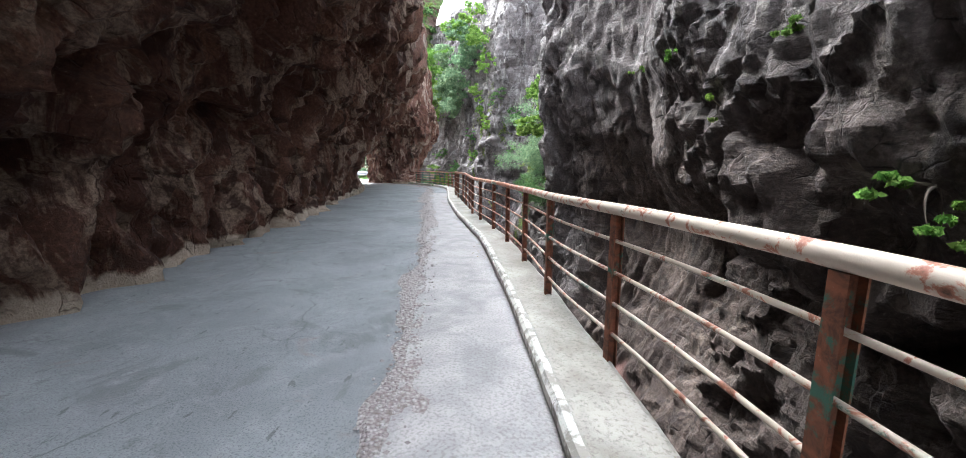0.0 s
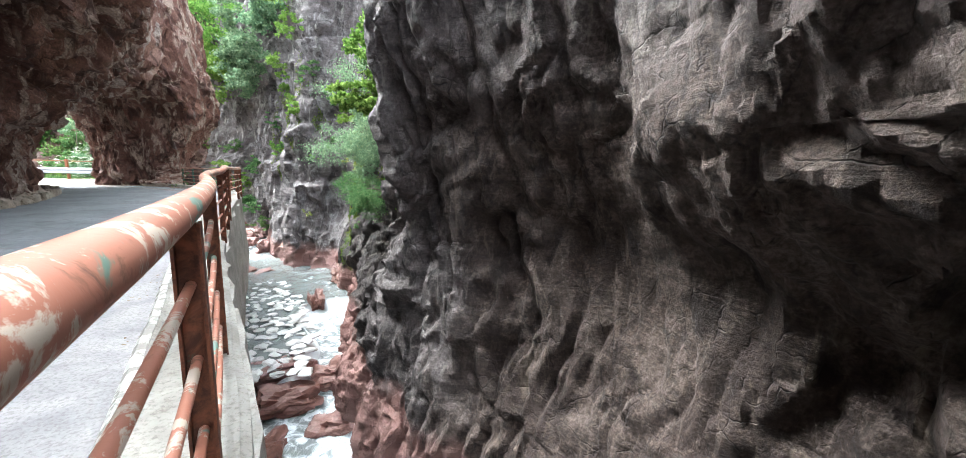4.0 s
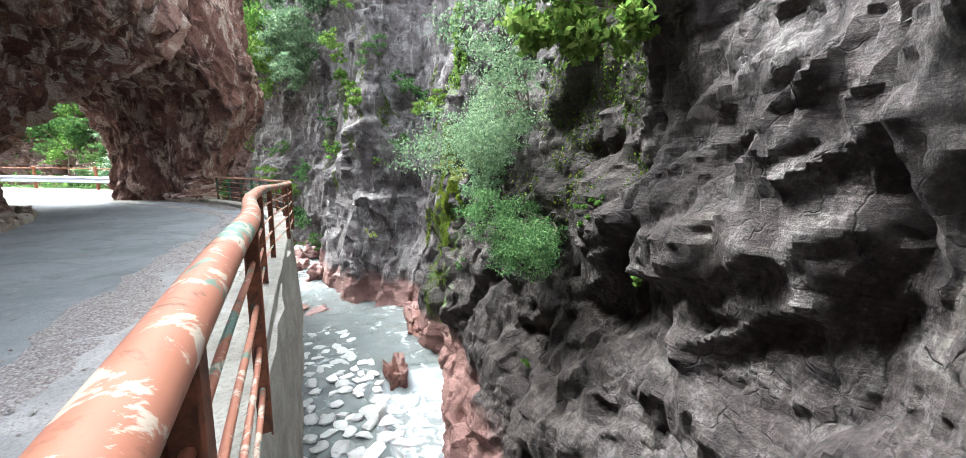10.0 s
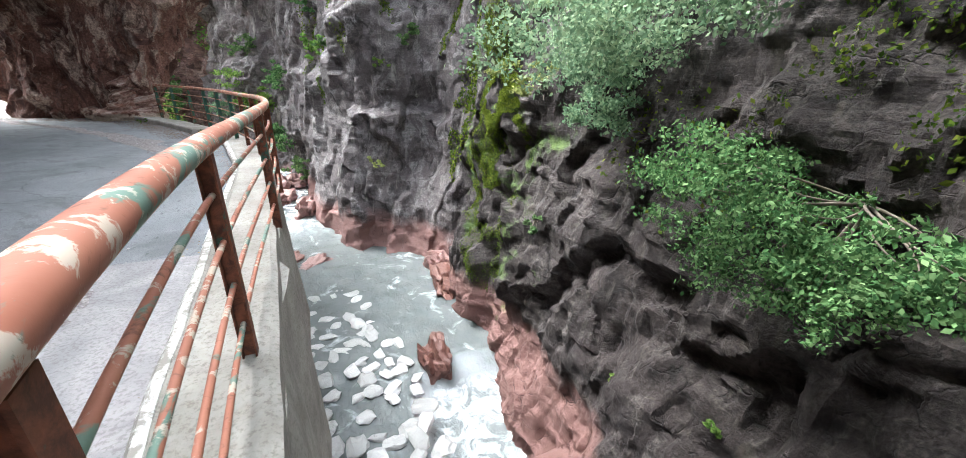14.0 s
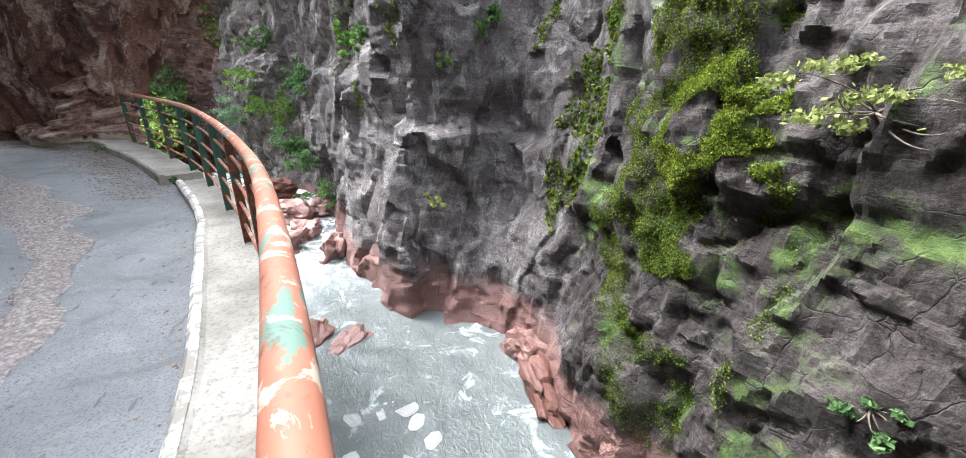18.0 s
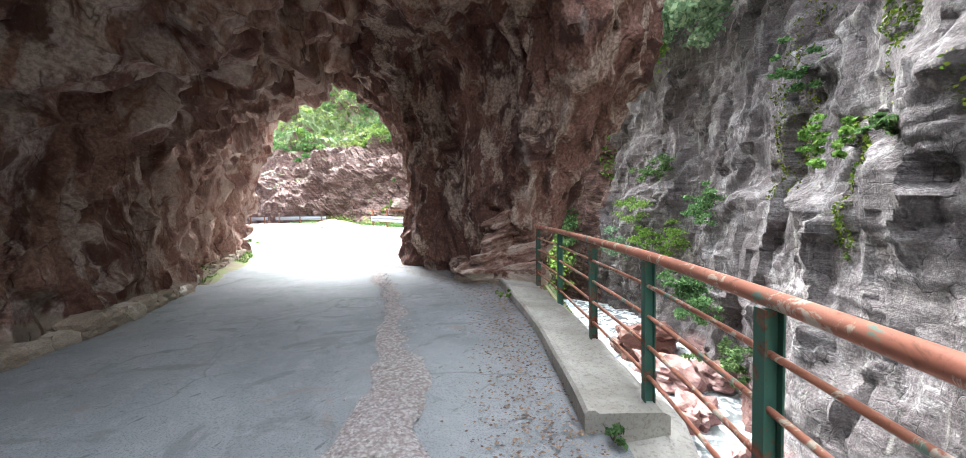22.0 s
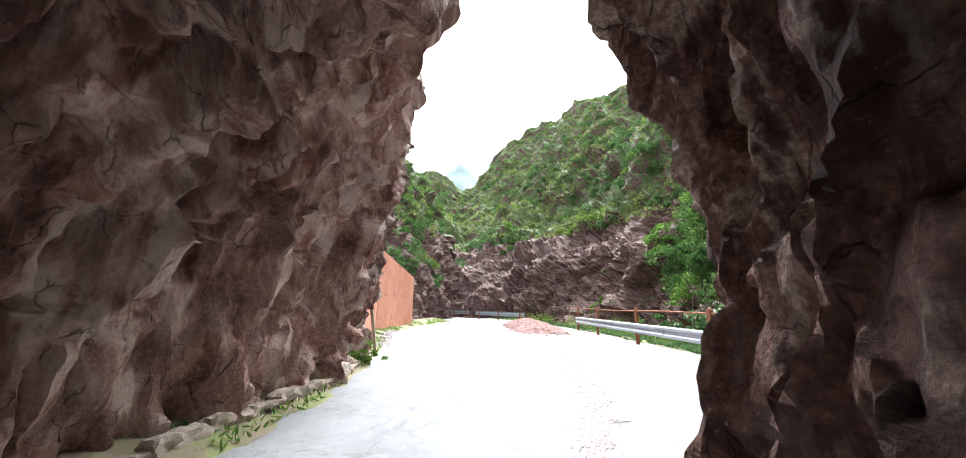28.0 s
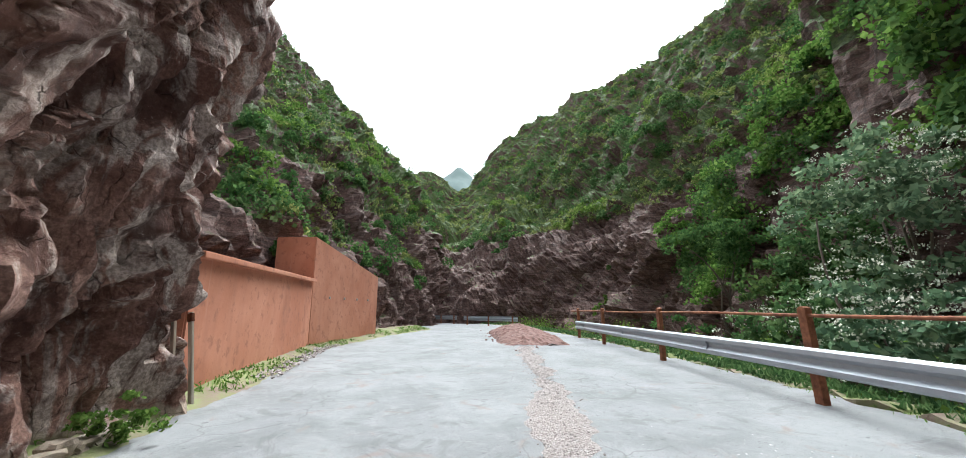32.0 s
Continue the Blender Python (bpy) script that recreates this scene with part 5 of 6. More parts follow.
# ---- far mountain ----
# haze of the distance is mixed into this pale blue green
M_FOREST = mat("hazy distant forest", 0.95)
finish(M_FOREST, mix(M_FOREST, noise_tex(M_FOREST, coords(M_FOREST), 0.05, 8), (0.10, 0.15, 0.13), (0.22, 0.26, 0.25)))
n = 90
gx, gy = np.meshgrid(np.linspace(-1, 1, n), np.linspace(-1, 1, n), indexing="ij")
P = np.stack([-440 + 190 * gx, 262 + 190 * gy, np.zeros_like(gx)], -1)
rr = np.hypot(gx, gy)
P[:, :, 2] = 185 * np.clip(1 - rr, 0, None) ** 0.85 + 10 * fbm(P.reshape(-1, 3) * 0.02, 5, 81).reshape(n, n) - 8
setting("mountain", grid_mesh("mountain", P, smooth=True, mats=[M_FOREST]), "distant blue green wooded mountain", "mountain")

# ---- road edges, gravel and verges ----
GRAVEL_LINE = path_points([(-0.45, -2), (-0.5, 1.7), (-0.6, 2.8), (-0.9, 5.2), (-1.45, 9.5), (-2.2, 14.4), (-2.85, 18), (-3.05, 21), (-3.6, 24.3), (-3.95, 25.8), (-4.7, 27.1), (-6.1, 28.9), (-7.5, 30.3), (-9.2, 31.9), (-10.3, 33.1),
                           (-12, 35), (-13.7, 36.8), (-15.3, 38.1), (-17.7, 40), (-21, 42.2), (-25, 45)], 0.06)
tan = np.gradient(GRAVEL_LINE, axis=0)
tan /= np.linalg.norm(tan, axis=1, keepdims=True)
side = np.stack([tan[:, 1], -tan[:, 0]], 1)
q3 = np.c_[GRAVEL_LINE, np.zeros(len(GRAVEL_LINE))]
wide = np.interp(GRAVEL_LINE[:, 1], [0, 9, 14, 20, 26, 29, 33, 37, 45], [0.13, 0.15, 0.24, 0.22, 0.21, 0.15, 0.15, 0.28, 0.25])
wl2 = wide * (1 + 0.8 * fbm(q3 * 1.1, 3, 101)).clip(0.15) + 0.06 * fbm(q3 * 4, 3, 102)
wr2 = wide * (1 + 0.8 * fbm(q3 * 1.1, 3, 103)).clip(0.15) + 0.06 * fbm(q3 * 4, 3, 104)
P = np.zeros((len(q3), 7, 3))
for j, f in enumerate(np.linspace(-1, 1, 7)):
    P[:, j, :2] = GRAVEL_LINE + side * (f * np.where(f < 0, wl2, wr2))[:, None]
P[:, :, 2] = 0.022 + 0.008 * fbm(P.reshape(-1, 3) * 9, 2, 105).reshape(len(q3), 7)
P[:, 0, 2] = P[:, -1, 2] = 0.004
setting("gravel_strip", grid_mesh("gravel_strip", P, mats=[M_GRAVEL]), "strip of loose pinkish gravel along the broken asphalt", "gravel")

# rough pale strip between the gravel and the kerb
M_SHOULDER = mat("worn gravelly asphalt", 0.95)
_v = coords(M_SHOULDER)
_vo = nd(M_SHOULDER, "ShaderNodeTexVoronoi", Scale=55.0)
ln(M_SHOULDER, _v, _vo.inputs["Vector"])
_a = mix(M_SHOULDER, ramp(M_SHOULDER, noise_tex(M_SHOULDER, _v, 2.2, 6, 0.65, 0.8), [(0.36, 0.0), (0.62, 1.0)]), (0.27, 0.253, 0.25), (0.40, 0.365, 0.355))
_a = mix(M_SHOULDER, ramp(M_SHOULDER, noise_tex(M_SHOULDER, _v, 50.0, 3), [(0.38, 0.45), (0.52, 0.0)]), _a, (0.17, 0.15, 0.142))
finish(M_SHOULDER, _a, _vo.outputs["Distance"], 0.4, -0.008)
kk = KERB_LINE[(KERB_LINE[:, 1] > -1) & (KERB_LINE[:, 1] < 20.5)]
j = np.array([int(np.argmin(np.linalg.norm(GRAVEL_LINE - p, axis=1))) for p in kk])
w = np.linspace(0, 1, 12)[None, :, None]
P = np.zeros((len(kk), 12, 3))
P[:, :, :2] = GRAVEL_LINE[j][:, None] * (1 - w) + (kk + np.array((0.02, 0)))[:, None] * w
P[:, :, 2] = 0.006 + 0.012 * fbm(P.reshape(-1, 3) * np.array((0.8, 0.8, 0.0)), 3, 5).reshape(len(kk), 12) + 0.006
setting("road_shoulder", grid_mesh("road_shoulder", P, smooth=True, mats=[M_SHOULDER]), "pale worn gravelly strip of asphalt beside the kerb", "road")

OCT = np.array([(1, 0, 0), (-1, 0, 0), (0, 1, 0), (0, -1, 0), (0, 0, 1), (0, 0, -1)], float)
OCT_F = np.array([(0, 2, 4), (2, 1, 4), (1, 3, 4), (3, 0, 4), (2, 0, 5), (1, 2, 5), (3, 1, 5), (0, 3, 5)])


def pebbles(name, label, centres, sizes, material, seed=0, flat=0.6):
    r = np.random.default_rng(seed)
    n = len(centres)
    v = OCT[None] * (sizes[:, None, None] * r.uniform(0.6, 1.3, (n, 6, 1))) * np.array((1, 1, flat))
    a = r.uniform(0, 6.28, n)
    c, s = np.cos(a)[:, None], np.sin(a)[:, None]
    x, y = v[:, :, 0] * c - v[:, :, 1] * s, v[:, :, 0] * s + v[:, :, 1] * c
    v = np.stack([x, y, v[:, :, 2]], -1) + centres[:, None]
    f = (OCT_F[None] + 6 * np.arange(n)[:, None, None]).reshape(-1, 3)
    ob = new(name, quad_mesh(name, v.reshape(-1, 3), f))
    ob.data.materials.append(material)
    return tagged(ob, label, "gravel", kind="stuff")


def stone_material(name, a, b, rough=0.85):
    m = mat(name, rough)
    geo = nd(m, "ShaderNodeNewGeometry")
    info = nd(m, "ShaderNodeObjectInfo")
    f = calc(m, "FRACT", calc(m, "ADD", geo.outputs["Random Per Island"], info.outputs["Random"]))
    col = mix(m, f, a, b)
    g = noise_tex(m, coords(m), 9.0, 6, 0.65)
    col = mix(m, ramp(m, g, [(0.4, 0.45), (0.55, 0.0)]), col, tuple(0.45 * c for c in a))
    return finish(m, col, g, 0.5, 0.02)


M_PEBBLE = stone_material("road grit", (0.25, 0.205, 0.195), (0.44, 0.40, 0.39))
M_WHITE_STONE = stone_material("pale river stone", (0.36, 0.345, 0.325), (0.58, 0.56, 0.54))
M_RED_STONE = stone_material("washed red stone", (0.13, 0.055, 0.04), (0.27, 0.155, 0.14), 0.5)
M_CREAM = stone_material("cream foot stone", (0.30, 0.235, 0.18), (0.50, 0.43, 0.35))
k = rng.integers(0, len(q3), 5200)
c = np.c_[GRAVEL_LINE[k] + side[k] * (rng.normal(0, 0.6, 5200) * wide[k])[:, None], np.full(5200, 0.024)]
pebbles("road_gravel", "loose pink and grey gravel lying on the road", c, rng.uniform(0.006, 0.022, 5200), M_PEBBLE, 3)
k = rng.integers(0, len(KERB_LINE), 1500)
c = np.c_[KERB_LINE[k] + np.c_[-np.abs(rng.normal(0, 0.12, 1500)) - 0.02, rng.normal(0, 0.05, 1500)], np.full(1500, 0.008)]
pebbles("kerb_grit", "brown grit and leaf litter along the kerb", c, rng.uniform(0.004, 0.016, 1500), stone_material("leaf litter", (0.14, 0.08, 0.04), (0.36, 0.26, 0.16)), 4, 0.3)

# pale foot stones along the rock wall
foot = path_points([(-4.3, 0.0), (-4.75, 4.8), (-5.25, 8.2), (-5.8, 12.4), (-6.3, 17), (-7.05, 21.5), (-8.2, 25.3), (-9.3, 27.3), (-10.9, 28.9), (-12.6, 30.2), (-14.3, 31.6), (-16.2, 33.0), (-18.2, 34.0), (-19.4, 34.4)], 0.05)
wall_foot = thing("wall_foot", "row of pale rough stones along the foot of the rock", "stone edging", kind="structure")


def lump_mesh(name, seed, sub=2, rough=0.25, box=0.5, material=None):
    """A broken stone of about unit size: rounded block with flat breaks."""
    bm = bmesh.new()
    bmesh.ops.create_icosphere(bm, subdivisions=sub, radius=1.0)
    co = np.array([v.co[:] for v in bm.verts])
    m = np.abs(co).max(1, keepdims=True)
    co = co * (1 - box) + box * co / m
    d = rough * fbm(co * 1.2 + seed * 7.1, 3, seed) + 0.5 * rough * facets(co * 1.3 + seed * 3.3, seed)
    co = co * (1 + d[:, None])
    for v, p in zip(bm.verts, co):
        v.co = p
    me = bpy.data.meshes.new(name)
    bm.to_mesh(me)
    bm.free()
    if material:
        me.materials.append(material)
    return me


foot_meshes = [lump_mesh("foot_stone", 200 + i, 3, 0.24, 0.8, M_CREAM) for i in range(6)]
s = 0
while s < len(foot) - 12:
    length = rng.uniform(0.18, 0.5)
    i = min(len(foot) - 2, s + int(length * 10))
    t = foot[i + 1] - foot[i - 1]
    ob = part("foot_stone", foot_meshes[rng.integers(0, 6)], None, wall_foot)
    hgt = rng.uniform(0.07, 0.15)
    t = t / np.linalg.norm(t)
    ob.matrix_basis = pose(foot[i][0] + 0.12 * t[1], foot[i][1] - 0.12 * t[0], hgt * 0.7, 0, 0, math.degrees(math.atan2(t[1], t[0]))) @ Matrix.Diagonal((length * 0.5, rng.uniform(0.07, 0.13), hgt, 1))
    s += int(length * 20)


def blades(name, label, centres, size, mt, seed=0, cat="grass"):
    r = np.random.default_rng(seed)
    v, q = leaf_quads(centres, size, r, 4.5, 0.0, -1.2)
    ob = new(name, quad_mesh(name, v, q))
    ob.data.materials.append(mt)
    return tagged(ob, label, cat, kind="stuff")


# verges beyond the tunnel
M_EARTH = mat("earthy verge", 0.95)
_v = coords(M_EARTH)
finish(M_EARTH, mix(M_EARTH, ramp(M_EARTH, noise_tex(M_EARTH, _v, 1.5, 6), [(0.4, 0.0), (0.6, 1.0)]), (0.22, 0.17, 0.13), (0.20, 0.23, 0.09)), noise_tex(M_EARTH, _v, 20, 5), 0.6, 0.03)
VERGE_L = path_points([(-12.2, 29.3), (-14.2, 31.1), (-16.2, 32.5), (-18.5, 33.6), (-20.6, 34.5), (-24, 35.8), (-28.5, 37.4), (-34.5, 41.7), (-40, 47)], 0.15)
me = sweep("verge_left", VERGE_L, [(0.95, -0.02), (0.7, 0.03), (0.3, 0.13), (-0.3, 0.26), (-0.9, 0.3), (-0.9, -0.3)], mats=[M_EARTH], wob=0.03, seed=31)
setting("verge_left", me, "earthy verge with grass and rubble at the foot of rock and wall", "verge")
k = rng.integers(0, len(VERGE_L), 5200)
off = rng.uniform(-0.3, 0.85, 5200)
tv = np.gradient(VERGE_L, axis=0)
tv /= np.linalg.norm(tv, axis=1, keepdims=True)
sv = np.stack([tv[:, 1], -tv[:, 0]], 1)
c = np.c_[VERGE_L[k] + sv[k] * off[:, None], np.interp(off, [-0.3, 0.3, 0.85], [0.29, 0.16, 0.04])]
c = c[fbm(c * np.array((0.9, 0.9, 0)), 3, 77) > -0.15]
blades("verge_grass", "short fresh grass on the verge", c, 0.028, M_LEAF_BRIGHT, 8)
k = rng.integers(int(0.35 * len(VERGE_L)), int(0.6 * len(VERGE_L)), 500)
c = np.c_[VERGE_L[k] + sv[k] * rng.uniform(0.2, 1.1, 500)[:, None], np.full(500, 0.06)]
pebbles("rubble", "grey stone rubble beside the road", c, rng.uniform(0.02, 0.07, 500), M_PEBBLE, 6)

i0 = int(np.argmin(np.linalg.norm(RIGHT_LINE - np.array((-9.8, 37.2)), axis=1)))
BANK = RIGHT_LINE[i0::2]
me = sweep("river_bank", BANK, [(-0.1, -0.02), (0.5, 0.02), (1.2, -0.15), (2.2, -1.2), (3.6, -3.2), (5.0, -5.6), (5.0, -6.4), (-0.1, -6.4)], mats=[M_EARTH], wob=0.12, seed=41)
setting("river_bank", me, "grassy bank falling from the road to the river", "bank")
tb = np.gradient(BANK, axis=0)
tb /= np.linalg.norm(tb, axis=1, keepdims=True)
sb = np.stack([tb[:, 1], -tb[:, 0]], 1)
k = rng.integers(0, len(BANK), 16000)
off = np.abs(rng.normal(0.2, 1.1, 16000))
c = np.c_[BANK[k] + sb[k] * off[:, None], np.interp(off, [0, 0.5, 1.2, 2.2, 3.6, 5], [0.0, 0.04, -0.1, -1.1, -3.1, -5.4]) + 0.05]
blades("bank_grass", "long green grass on the river bank behind the guardrail", c, 0.05, M_LEAF, 9)
k = rng.integers(0, len(BANK), 260)
c = np.c_[BANK[k] + sb[k] * rng.uniform(0.7, 3.5, 260)[:, None], rng.uniform(-1.6, 0.3, 260)]
p = np.repeat(c, 60, 0) + rng.normal(size=(260 * 60, 3)) * 0.3
v, q = leaf_quads(p, 0.09, rng, 1.5)
ob = new("bank_weeds", quad_mesh("bank_weeds", v, q))
ob.data.materials.append(M_LEAF_BRIGHT)
tagged(ob, "leafy weeds on the river bank", "weeds", kind="stuff")

# ---- guardrail ----
M_ZINC = mat("galvanised steel", 0.55, 0.6)
_v = coords(M_ZINC)
finish(M_ZINC, mix(M_ZINC, noise_tex(M_ZINC, _v, 3.0, 6, 0.7), (0.30, 0.32, 0.35), (0.50, 0.52, 0.55)), noise_tex(M_ZINC, _v, 25.0, 3), 0.1, 0.003)
M_RUST = mat("rusty steel", 0.8, 0.2)
_v = coords(M_RUST)
finish(M_RUST, mix(M_RUST, ramp(M_RUST, noise_tex(M_RUST, _v, 6.0, 7, 0.7), [(0.35, 0.0), (0.65, 1.0)]), (0.13, 0.045, 0.025), (0.34, 0.14, 0.07)), noise_tex(M_RUST, _v, 30.0, 5), 0.5, 0.004)
guard = thing("guardrail", "galvanised steel guardrail on rusty posts with a pipe handrail", "guardrail")
gd = np.array((-0.862, 0.507))
g0 = np.array((-10.75, 40.45))
wave = [(0.0, 0.43), (0.05, 0.47), (0.06, 0.53), (-0.005, 0.585), (-0.005, 0.655), (0.06, 0.71), (0.05, 0.78), (0.0, 0.82)]
wprof = wave + [(a + 0.006, b) for a, b in wave[::-1]]
for j in range(5):
    a, b = g0 + gd * (5.1 * j - 2.4), g0 + gd * (5.1 * j + 2.72)
    if j == 4:
        b = a + gd * 1.4
    line = np.stack([a + (b - a) * f for f in np.linspace(0, 1, 6)])
    part("beam", sweep("beam", line, [(-s_ - 0.07 + 0.004 * (j % 2), z_) for s_, z_ in wprof], smooth=False), M_ZINC, guard, "corrugated galvanised beam")
    x, y = g0 + gd * (5.1 * j if j < 4 else 5.1 * 4 - 1.2)
    bm = box_bm((0.16, 0.11, 1.52), (0, 0, 0.66), 0.01)
    bmesh.ops.create_cone(bm, cap_ends=True, segments=16, radius1=0.085, radius2=0.085, depth=0.105, matrix=Matrix.Translation((0, 0, 1.36)) @ Matrix.Rotation(radians(90), 4, "X"))
    ob = part("guard_post", bm, M_RUST, guard, "rusty steel post")
    ob.matrix_basis = pose(x, y, 0, 0, 3 if j == 1 else 0, math.degrees(math.atan2(gd[1], gd[0])))
a, b = g0 - gd * 2.4, g0 + gd * 20.6
part("handrail", tube_mesh("handrail", [(*(a + (b - a) * f), 1.31 + 0.015 * math.sin(17 * f)) for f in np.linspace(0, 1, 24)], 0.028, 10), M_RUST, guard, "rusty pipe handrail")
for (x0, y0), (x1, y1) in (((-45.5, 53.5), (-38.5, 54.6)), ((-52.0, 52.6), (-47.5, 53.8))):
    far = thing("guardrail", "far galvanised guardrail at the bend", "guardrail")
    line = np.stack([np.array((x0, y0)) + (np.array((x1, y1)) - np.array((x0, y0))) * f for f in np.linspace(0, 1, 8)])
    part("beam", sweep("beam", line, [(-s_, z_) for s_, z_ in wprof]), M_ZINC, far)
    for f in (0.08, 0.5, 0.92):
        ob = part("guard_post", box_bm((0.12, 0.1, 0.95), (0, 0, 0.35), 0.01), M_RUST, far)
        ob.matrix_basis = pose(x0 + (x1 - x0) * f, y0 + (y1 - y0) * f, 0)

# ---- red gravel heap, marker stakes ----
n = 60
gx, gy = np.meshgrid(np.linspace(-1, 1, n), np.linspace(-1, 1, 30), indexing="ij")
P = np.stack([gx * 5.2, gy * 1.5, 0.62 * np.clip(1 - gx ** 2 * 0.95, 0, None) ** 0.7 * np.clip(1 - gy ** 2, 0, None) - 0.03], -1)
P[:, :, 2] += (0.07 * fbm(P.reshape(-1, 3) * 1.6, 4, 111) + 0.03 * facets(P.reshape(-1, 3) * 5, 112)).reshape(n, 30) * (P[:, :, 2] > 0.02)
heap = new("earth_mound", grid_mesh("earth_mound", P, mats=[stone_material("red gravel", (0.10, 0.047, 0.037), (0.19, 0.10, 0.083))]))
heap.matrix_basis = pose(-29.6, 48.2, 0, 0, 0, 151)
tagged(heap, "long low earth mound of dark red earth on the road edge", "earth mound")
c = np.c_[np.random.default_rng(12).normal(0, 1, (420, 2)) * np.array((2.4, 0.7)), np.full(420, 0.1)]
ca, sa = math.cos(radians(151)), math.sin(radians(151))
c = np.c_[-29.6 + c[:, 0] * ca - c[:, 1] * sa, 48.2 + c[:, 0] * sa + c[:, 1] * ca, 0.02 + 0.5 * np.clip(1 - (c[:, 0] / 5.2) ** 2, 0, 1) * np.clip(1 - (c[:, 1] / 1.5) ** 2, 0, 1)]
pebbles("heap_stones", "red stones lying on the earth mound", c, rng.uniform(0.03, 0.08, 420), M_RED_STONE, 13)

M_WOOD = mat("weathered wood", 0.85)
finish(M_WOOD, mix(M_WOOD, noise_tex(M_WOOD, coords(M_WOOD, (1, 1, 0.1)), 30.0, 4), (0.38, 0.31, 0.24), (0.6, 0.53, 0.43)), noise_tex(M_WOOD, coords(M_WOOD, (1, 1, 0.1)), 60.0, 4), 0.4, 0.005)
for x, y, lean in ((-19.75, 34.72, -5), (-19.45, 34.98, -9)):
    ob = new("marker_stake", None)
    tagged(ob, "weathered wooden stake leaning beside the wall", "stake", "stakes by the wall")
    ob.matrix_basis = pose(x, y, 0.18, 3, lean, 30)
    part("shaft", box_bm((0.10, 0.035, 1.25), (0, 0, 0.6), 0.008), M_WOOD, ob)
    part("cap", box_bm((0.12, 0.05, 0.12), (0, 0, 1.15), 0.01), M_RUST, ob, "dark rusty plate at the top")

# ---- river stones, boulders, fall ----
BOULDERS = [(-0.5, 18.9, -5.35, 0.95, 0.55, 0.38), (1.2, 18.2, -5.6, 0.7, 0.55, 0.5), (-0.3, 17.3, -5.6, 0.8, 0.5, 0.35), (0.62, 24.55, -5.2, 0.32, 0.5, 0.55), (-2.4, 36.0, -4.5, 0.42, 0.7, 0.6), (-2.2, 30.9, -4.98, 0.6, 0.35, 0.14),
            (-3.1, 31.3, -4.95, 0.7, 0.5, 0.18), (-3.0, 27.7, -5.05, 0.4, 0.3, 0.2), (-3.6, 37.6, -4.3, 0.9, 0.5, 0.4), (-4.4, 39.4, -4.0, 1.0, 0.7, 0.5), (-3.2, 39.6, -4.0, 0.7, 0.5, 0.35), (-4.7, 36.2, -4.5, 0.8, 0.9, 0.7),
            (-5.2, 41.2, -3.7, 1.1, 0.8, 0.6), (2.0, 29.2, -4.9, 0.45, 0.6, 0.5), (1.75, 27.9, -4.9, 0.35, 0.8, 0.4), (0.9, 16.2, -6.0, 0.6, 0.5, 0.3), (-0.7, 15.6, -6.0, 0.9, 0.5, 0.35)]
for j, (x, y, z, a, b, c) in enumerate(BOULDERS):
    ob = new("boulder", lump_mesh("boulder", 300 + j, 4, 0.3, 0.45, M_RED_STONE))
    ob.matrix_basis = pose(x, y, z, rng.uniform(-12, 12), rng.uniform(-12, 12), rng.uniform(0, 360)) @ Matrix.Diagonal((a, b, c, 1))
    tagged(ob, "water-worn red boulder in the river", "boulder", "river boulders")
stone_meshes = [lump_mesh("river_stone", 400 + j, 2, 0.3, 0.55, M_WHITE_STONE) for j in range(9)]
count, row, y = 0, 0, 17.7
while y < 28.8 and count < 298:
    step = float(np.interp(y, [17.7, 21, 24, 28.8], [0.5, 0.46, 0.42, 0.46]))
    x0, x1 = -2.95 - 0.07 * (y - 20), (0.5 if y < 23.4 else 0.3 - 0.35 * max(0.0, y - 25))
    for x in np.arange(x0 + step * 0.5 * (row % 2), x1, step * 1.05):
        if rng.random() < float(np.interp(y, [17.7, 22.5, 25, 28.8], [0.06, 0.12, 0.35, 0.62])):
            continue
        r = step * rng.uniform(0.3, 0.5)
        ob = new("river_stone", stone_meshes[count % 9])
        ob.matrix_basis = pose(x + rng.uniform(-0.3, 0.3) * step, y + rng.uniform(-0.3, 0.3) * step, -4.965 + 0.02 * rng.random(), rng.uniform(-4, 4), rng.uniform(-4, 4), rng.uniform(0, 360)) @ Matrix.Diagonal((r * 1.15, r * rng.uniform(0.65, 1.0), 0.055, 1))
        tagged(ob, "flat pale stone lying in the shallow river", "stone", "pale river stones")
        count += 1
    y += step * 0.9
    row += 1


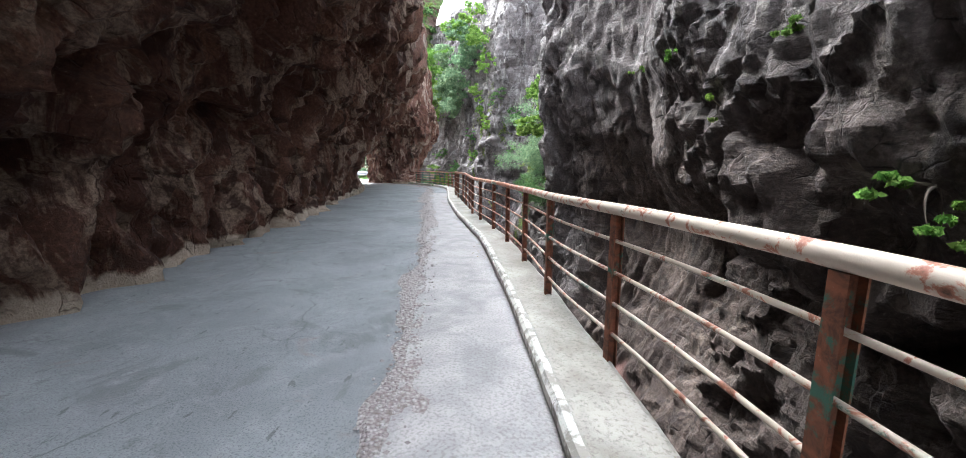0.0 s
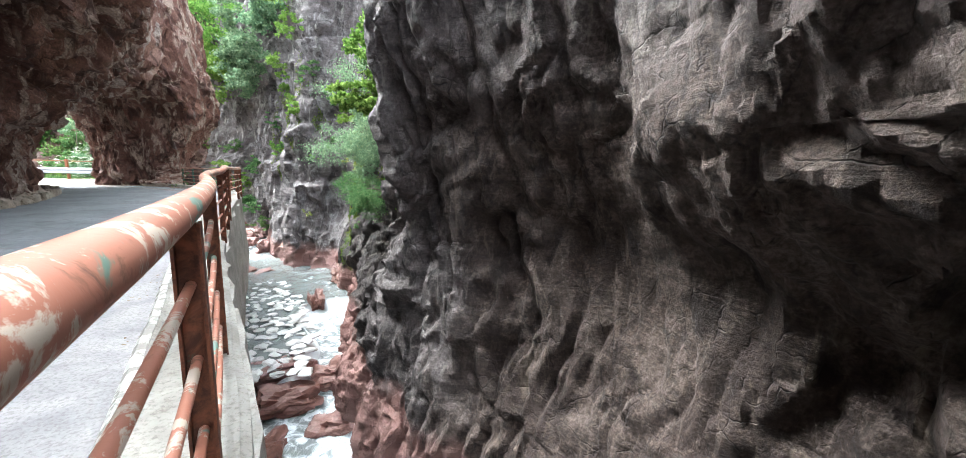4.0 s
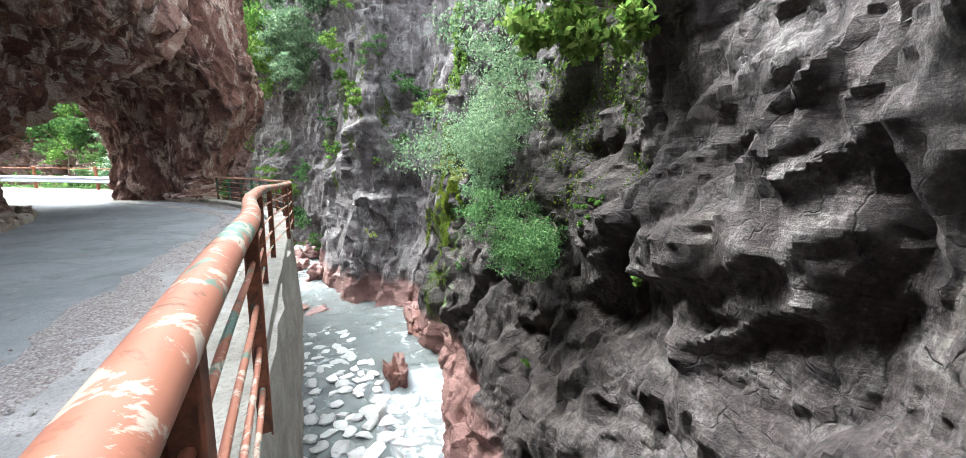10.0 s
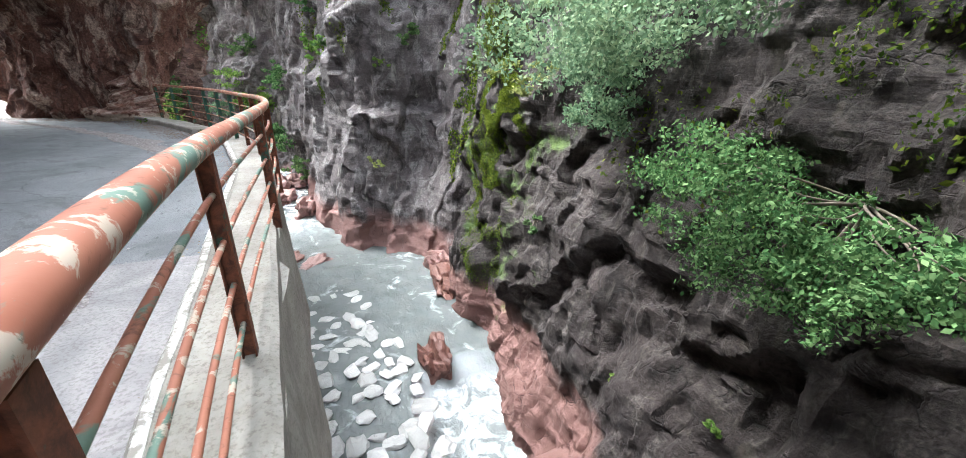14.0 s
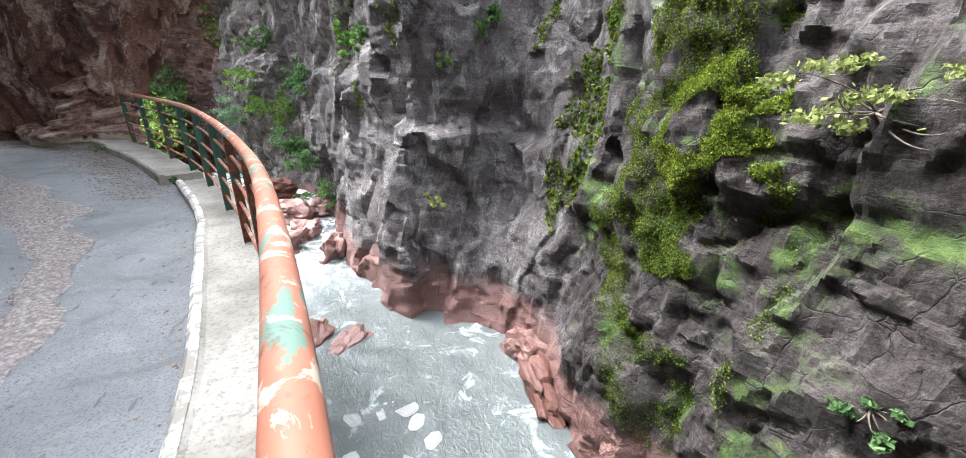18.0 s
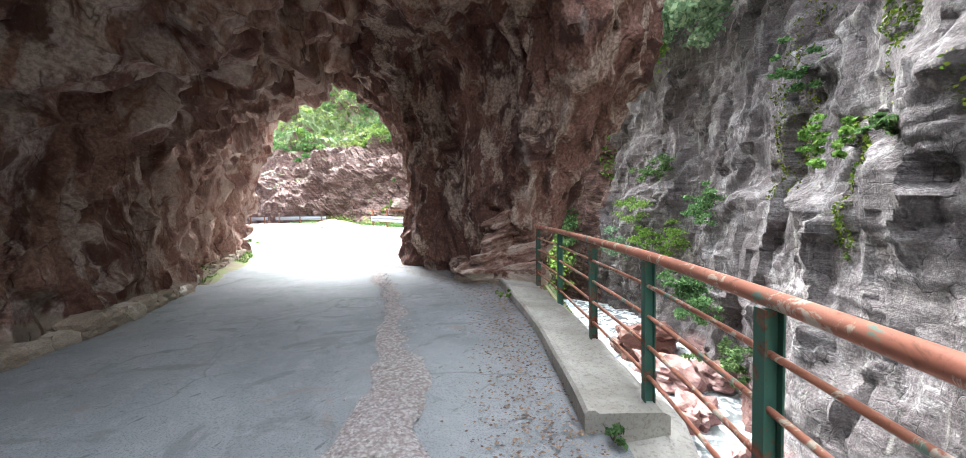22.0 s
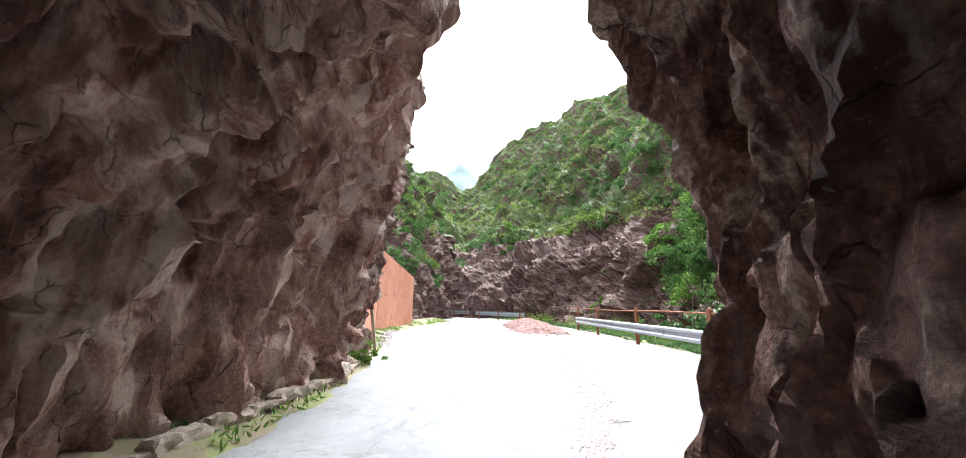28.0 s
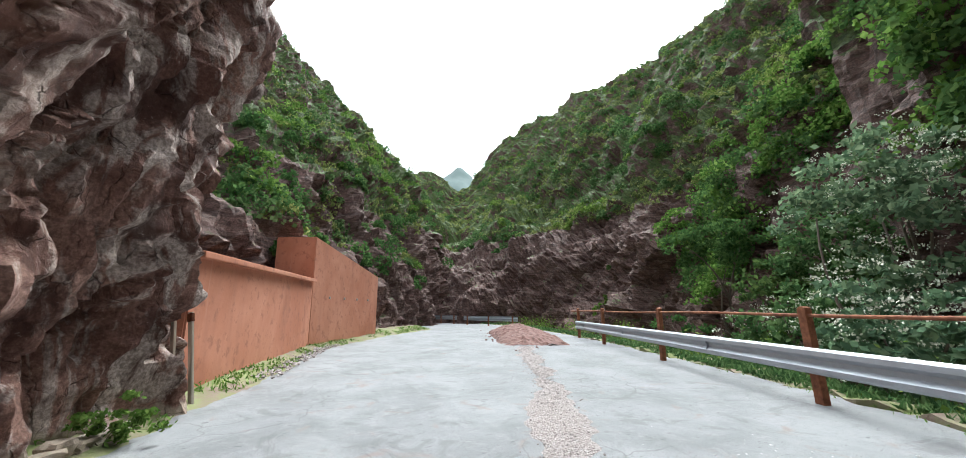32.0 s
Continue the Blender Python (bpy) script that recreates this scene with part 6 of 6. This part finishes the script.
# ---- fallen slabs at the foot of the pillar, small plants by the road ----
slabs = thing("fallen_slabs", "stack of sloping pinkish red rock slabs at the foot of the pillar", "rock slabs")
for x, y, zz, sx, sy, sz, tx, ty, rz, sd in ((-6.65, 32.4, 0.14, 0.75, 0.5, 0.24, 4, -6, 28, 401), (-6.55, 32.5, 0.48, 0.72, 0.48, 0.22, 6, -14, 24, 402), (-6.5, 32.62, 0.82, 0.68, 0.48, 0.22, 8, -18, 30, 403),
                                             (-6.5, 32.7, 1.12, 0.62, 0.45, 0.2, 8, -22, 26, 404), (-7.55, 32.75, 0.14, 0.35, 0.25, 0.16, 10, 5, 40, 405), (-6.3, 32.15, 0.08, 0.4, 0.28, 0.16, 0, 8, -10, 406)):
    ob = part("slab", lump_mesh("slab", sd, 4, 0.22, 0.6, M_RED), None, slabs)
    ob.matrix_basis = pose(x, y, zz, tx, ty, rz) @ Matrix.Diagonal((sx, sy, sz, 1))


def road_plant(at, r, n, size, mt, label, name="road_plant", flowers=0):
    ls = [(at[0] + rng.normal() * r * 0.4, at[1] + rng.normal() * r * 0.4, r * rng.uniform(0.35, 0.8), *(r * rng.uniform(0.4, 0.6, 3))) for _ in range(5)]
    shrub(name, (at[0], at[1], 0.0), ls, n, size, mt, rng, label, "plant", stems=5, bark=0.004, flowers=flowers)


road_plant((-18.35, 34.35), 0.42, 1100, 0.035, M_LEAF_BRIGHT, "small leafy shrub at the foot of the rock")
road_plant((-3.95, 28.2), 0.1, 160, 0.025, M_LEAF, "small weed in the gap between two kerbs")
road_plant((-5.95, 31.15), 0.12, 200, 0.025, M_LEAF_BRIGHT, "small weed growing from the kerb")
# patch of pale gravel by the guardrail
c = np.c_[np.random.default_rng(44).normal(0, 1, (900, 2)) * np.array((0.9, 0.45)) + np.array((-13.1, 39.6)), np.full(900, 0.01)]
pebbles("gravel_patch", "patch of pale gravel and grass beside the guardrail", c, rng.uniform(0.006, 0.02, 900), M_WHITE_STONE, 17, 0.35)
k = rng.integers(0, len(BANK), 6000)
off = rng.normal(0.02, 0.12, 6000)
c = np.c_[BANK[k] + sb[k] * off[:, None], np.full(6000, 0.025)]
c = c[fbm(c * np.array((0.7, 0.7, 0)), 3, 79) > 0.0]
blades("edge_grass", "low grass creeping onto the road edge", c, 0.013, M_LEAF_BRIGHT, 19)

# brown litter at the foot of the pillar
dl = path_points([(-3.9, 27.6), (-5.0, 29.6), (-6.3, 31.6), (-7.6, 32.3), (-8.8, 32.7), (-9.7, 33.0), (-10.4, 33.6)], 0.05)
k = rng.integers(0, len(dl), 5200)
c = np.c_[dl[k] + rng.normal(0, 0.2, (5200, 2)) + np.array((-0.16, -0.1)), np.full(5200, 0.012)]
pebbles("brown_litter", "brown earth crumbs and dry leaves at the foot of the pillar", c, rng.uniform(0.004, 0.016, 5200), stone_material("dry litter", (0.10, 0.06, 0.04), (0.27, 0.18, 0.12)), 21, 0.35)
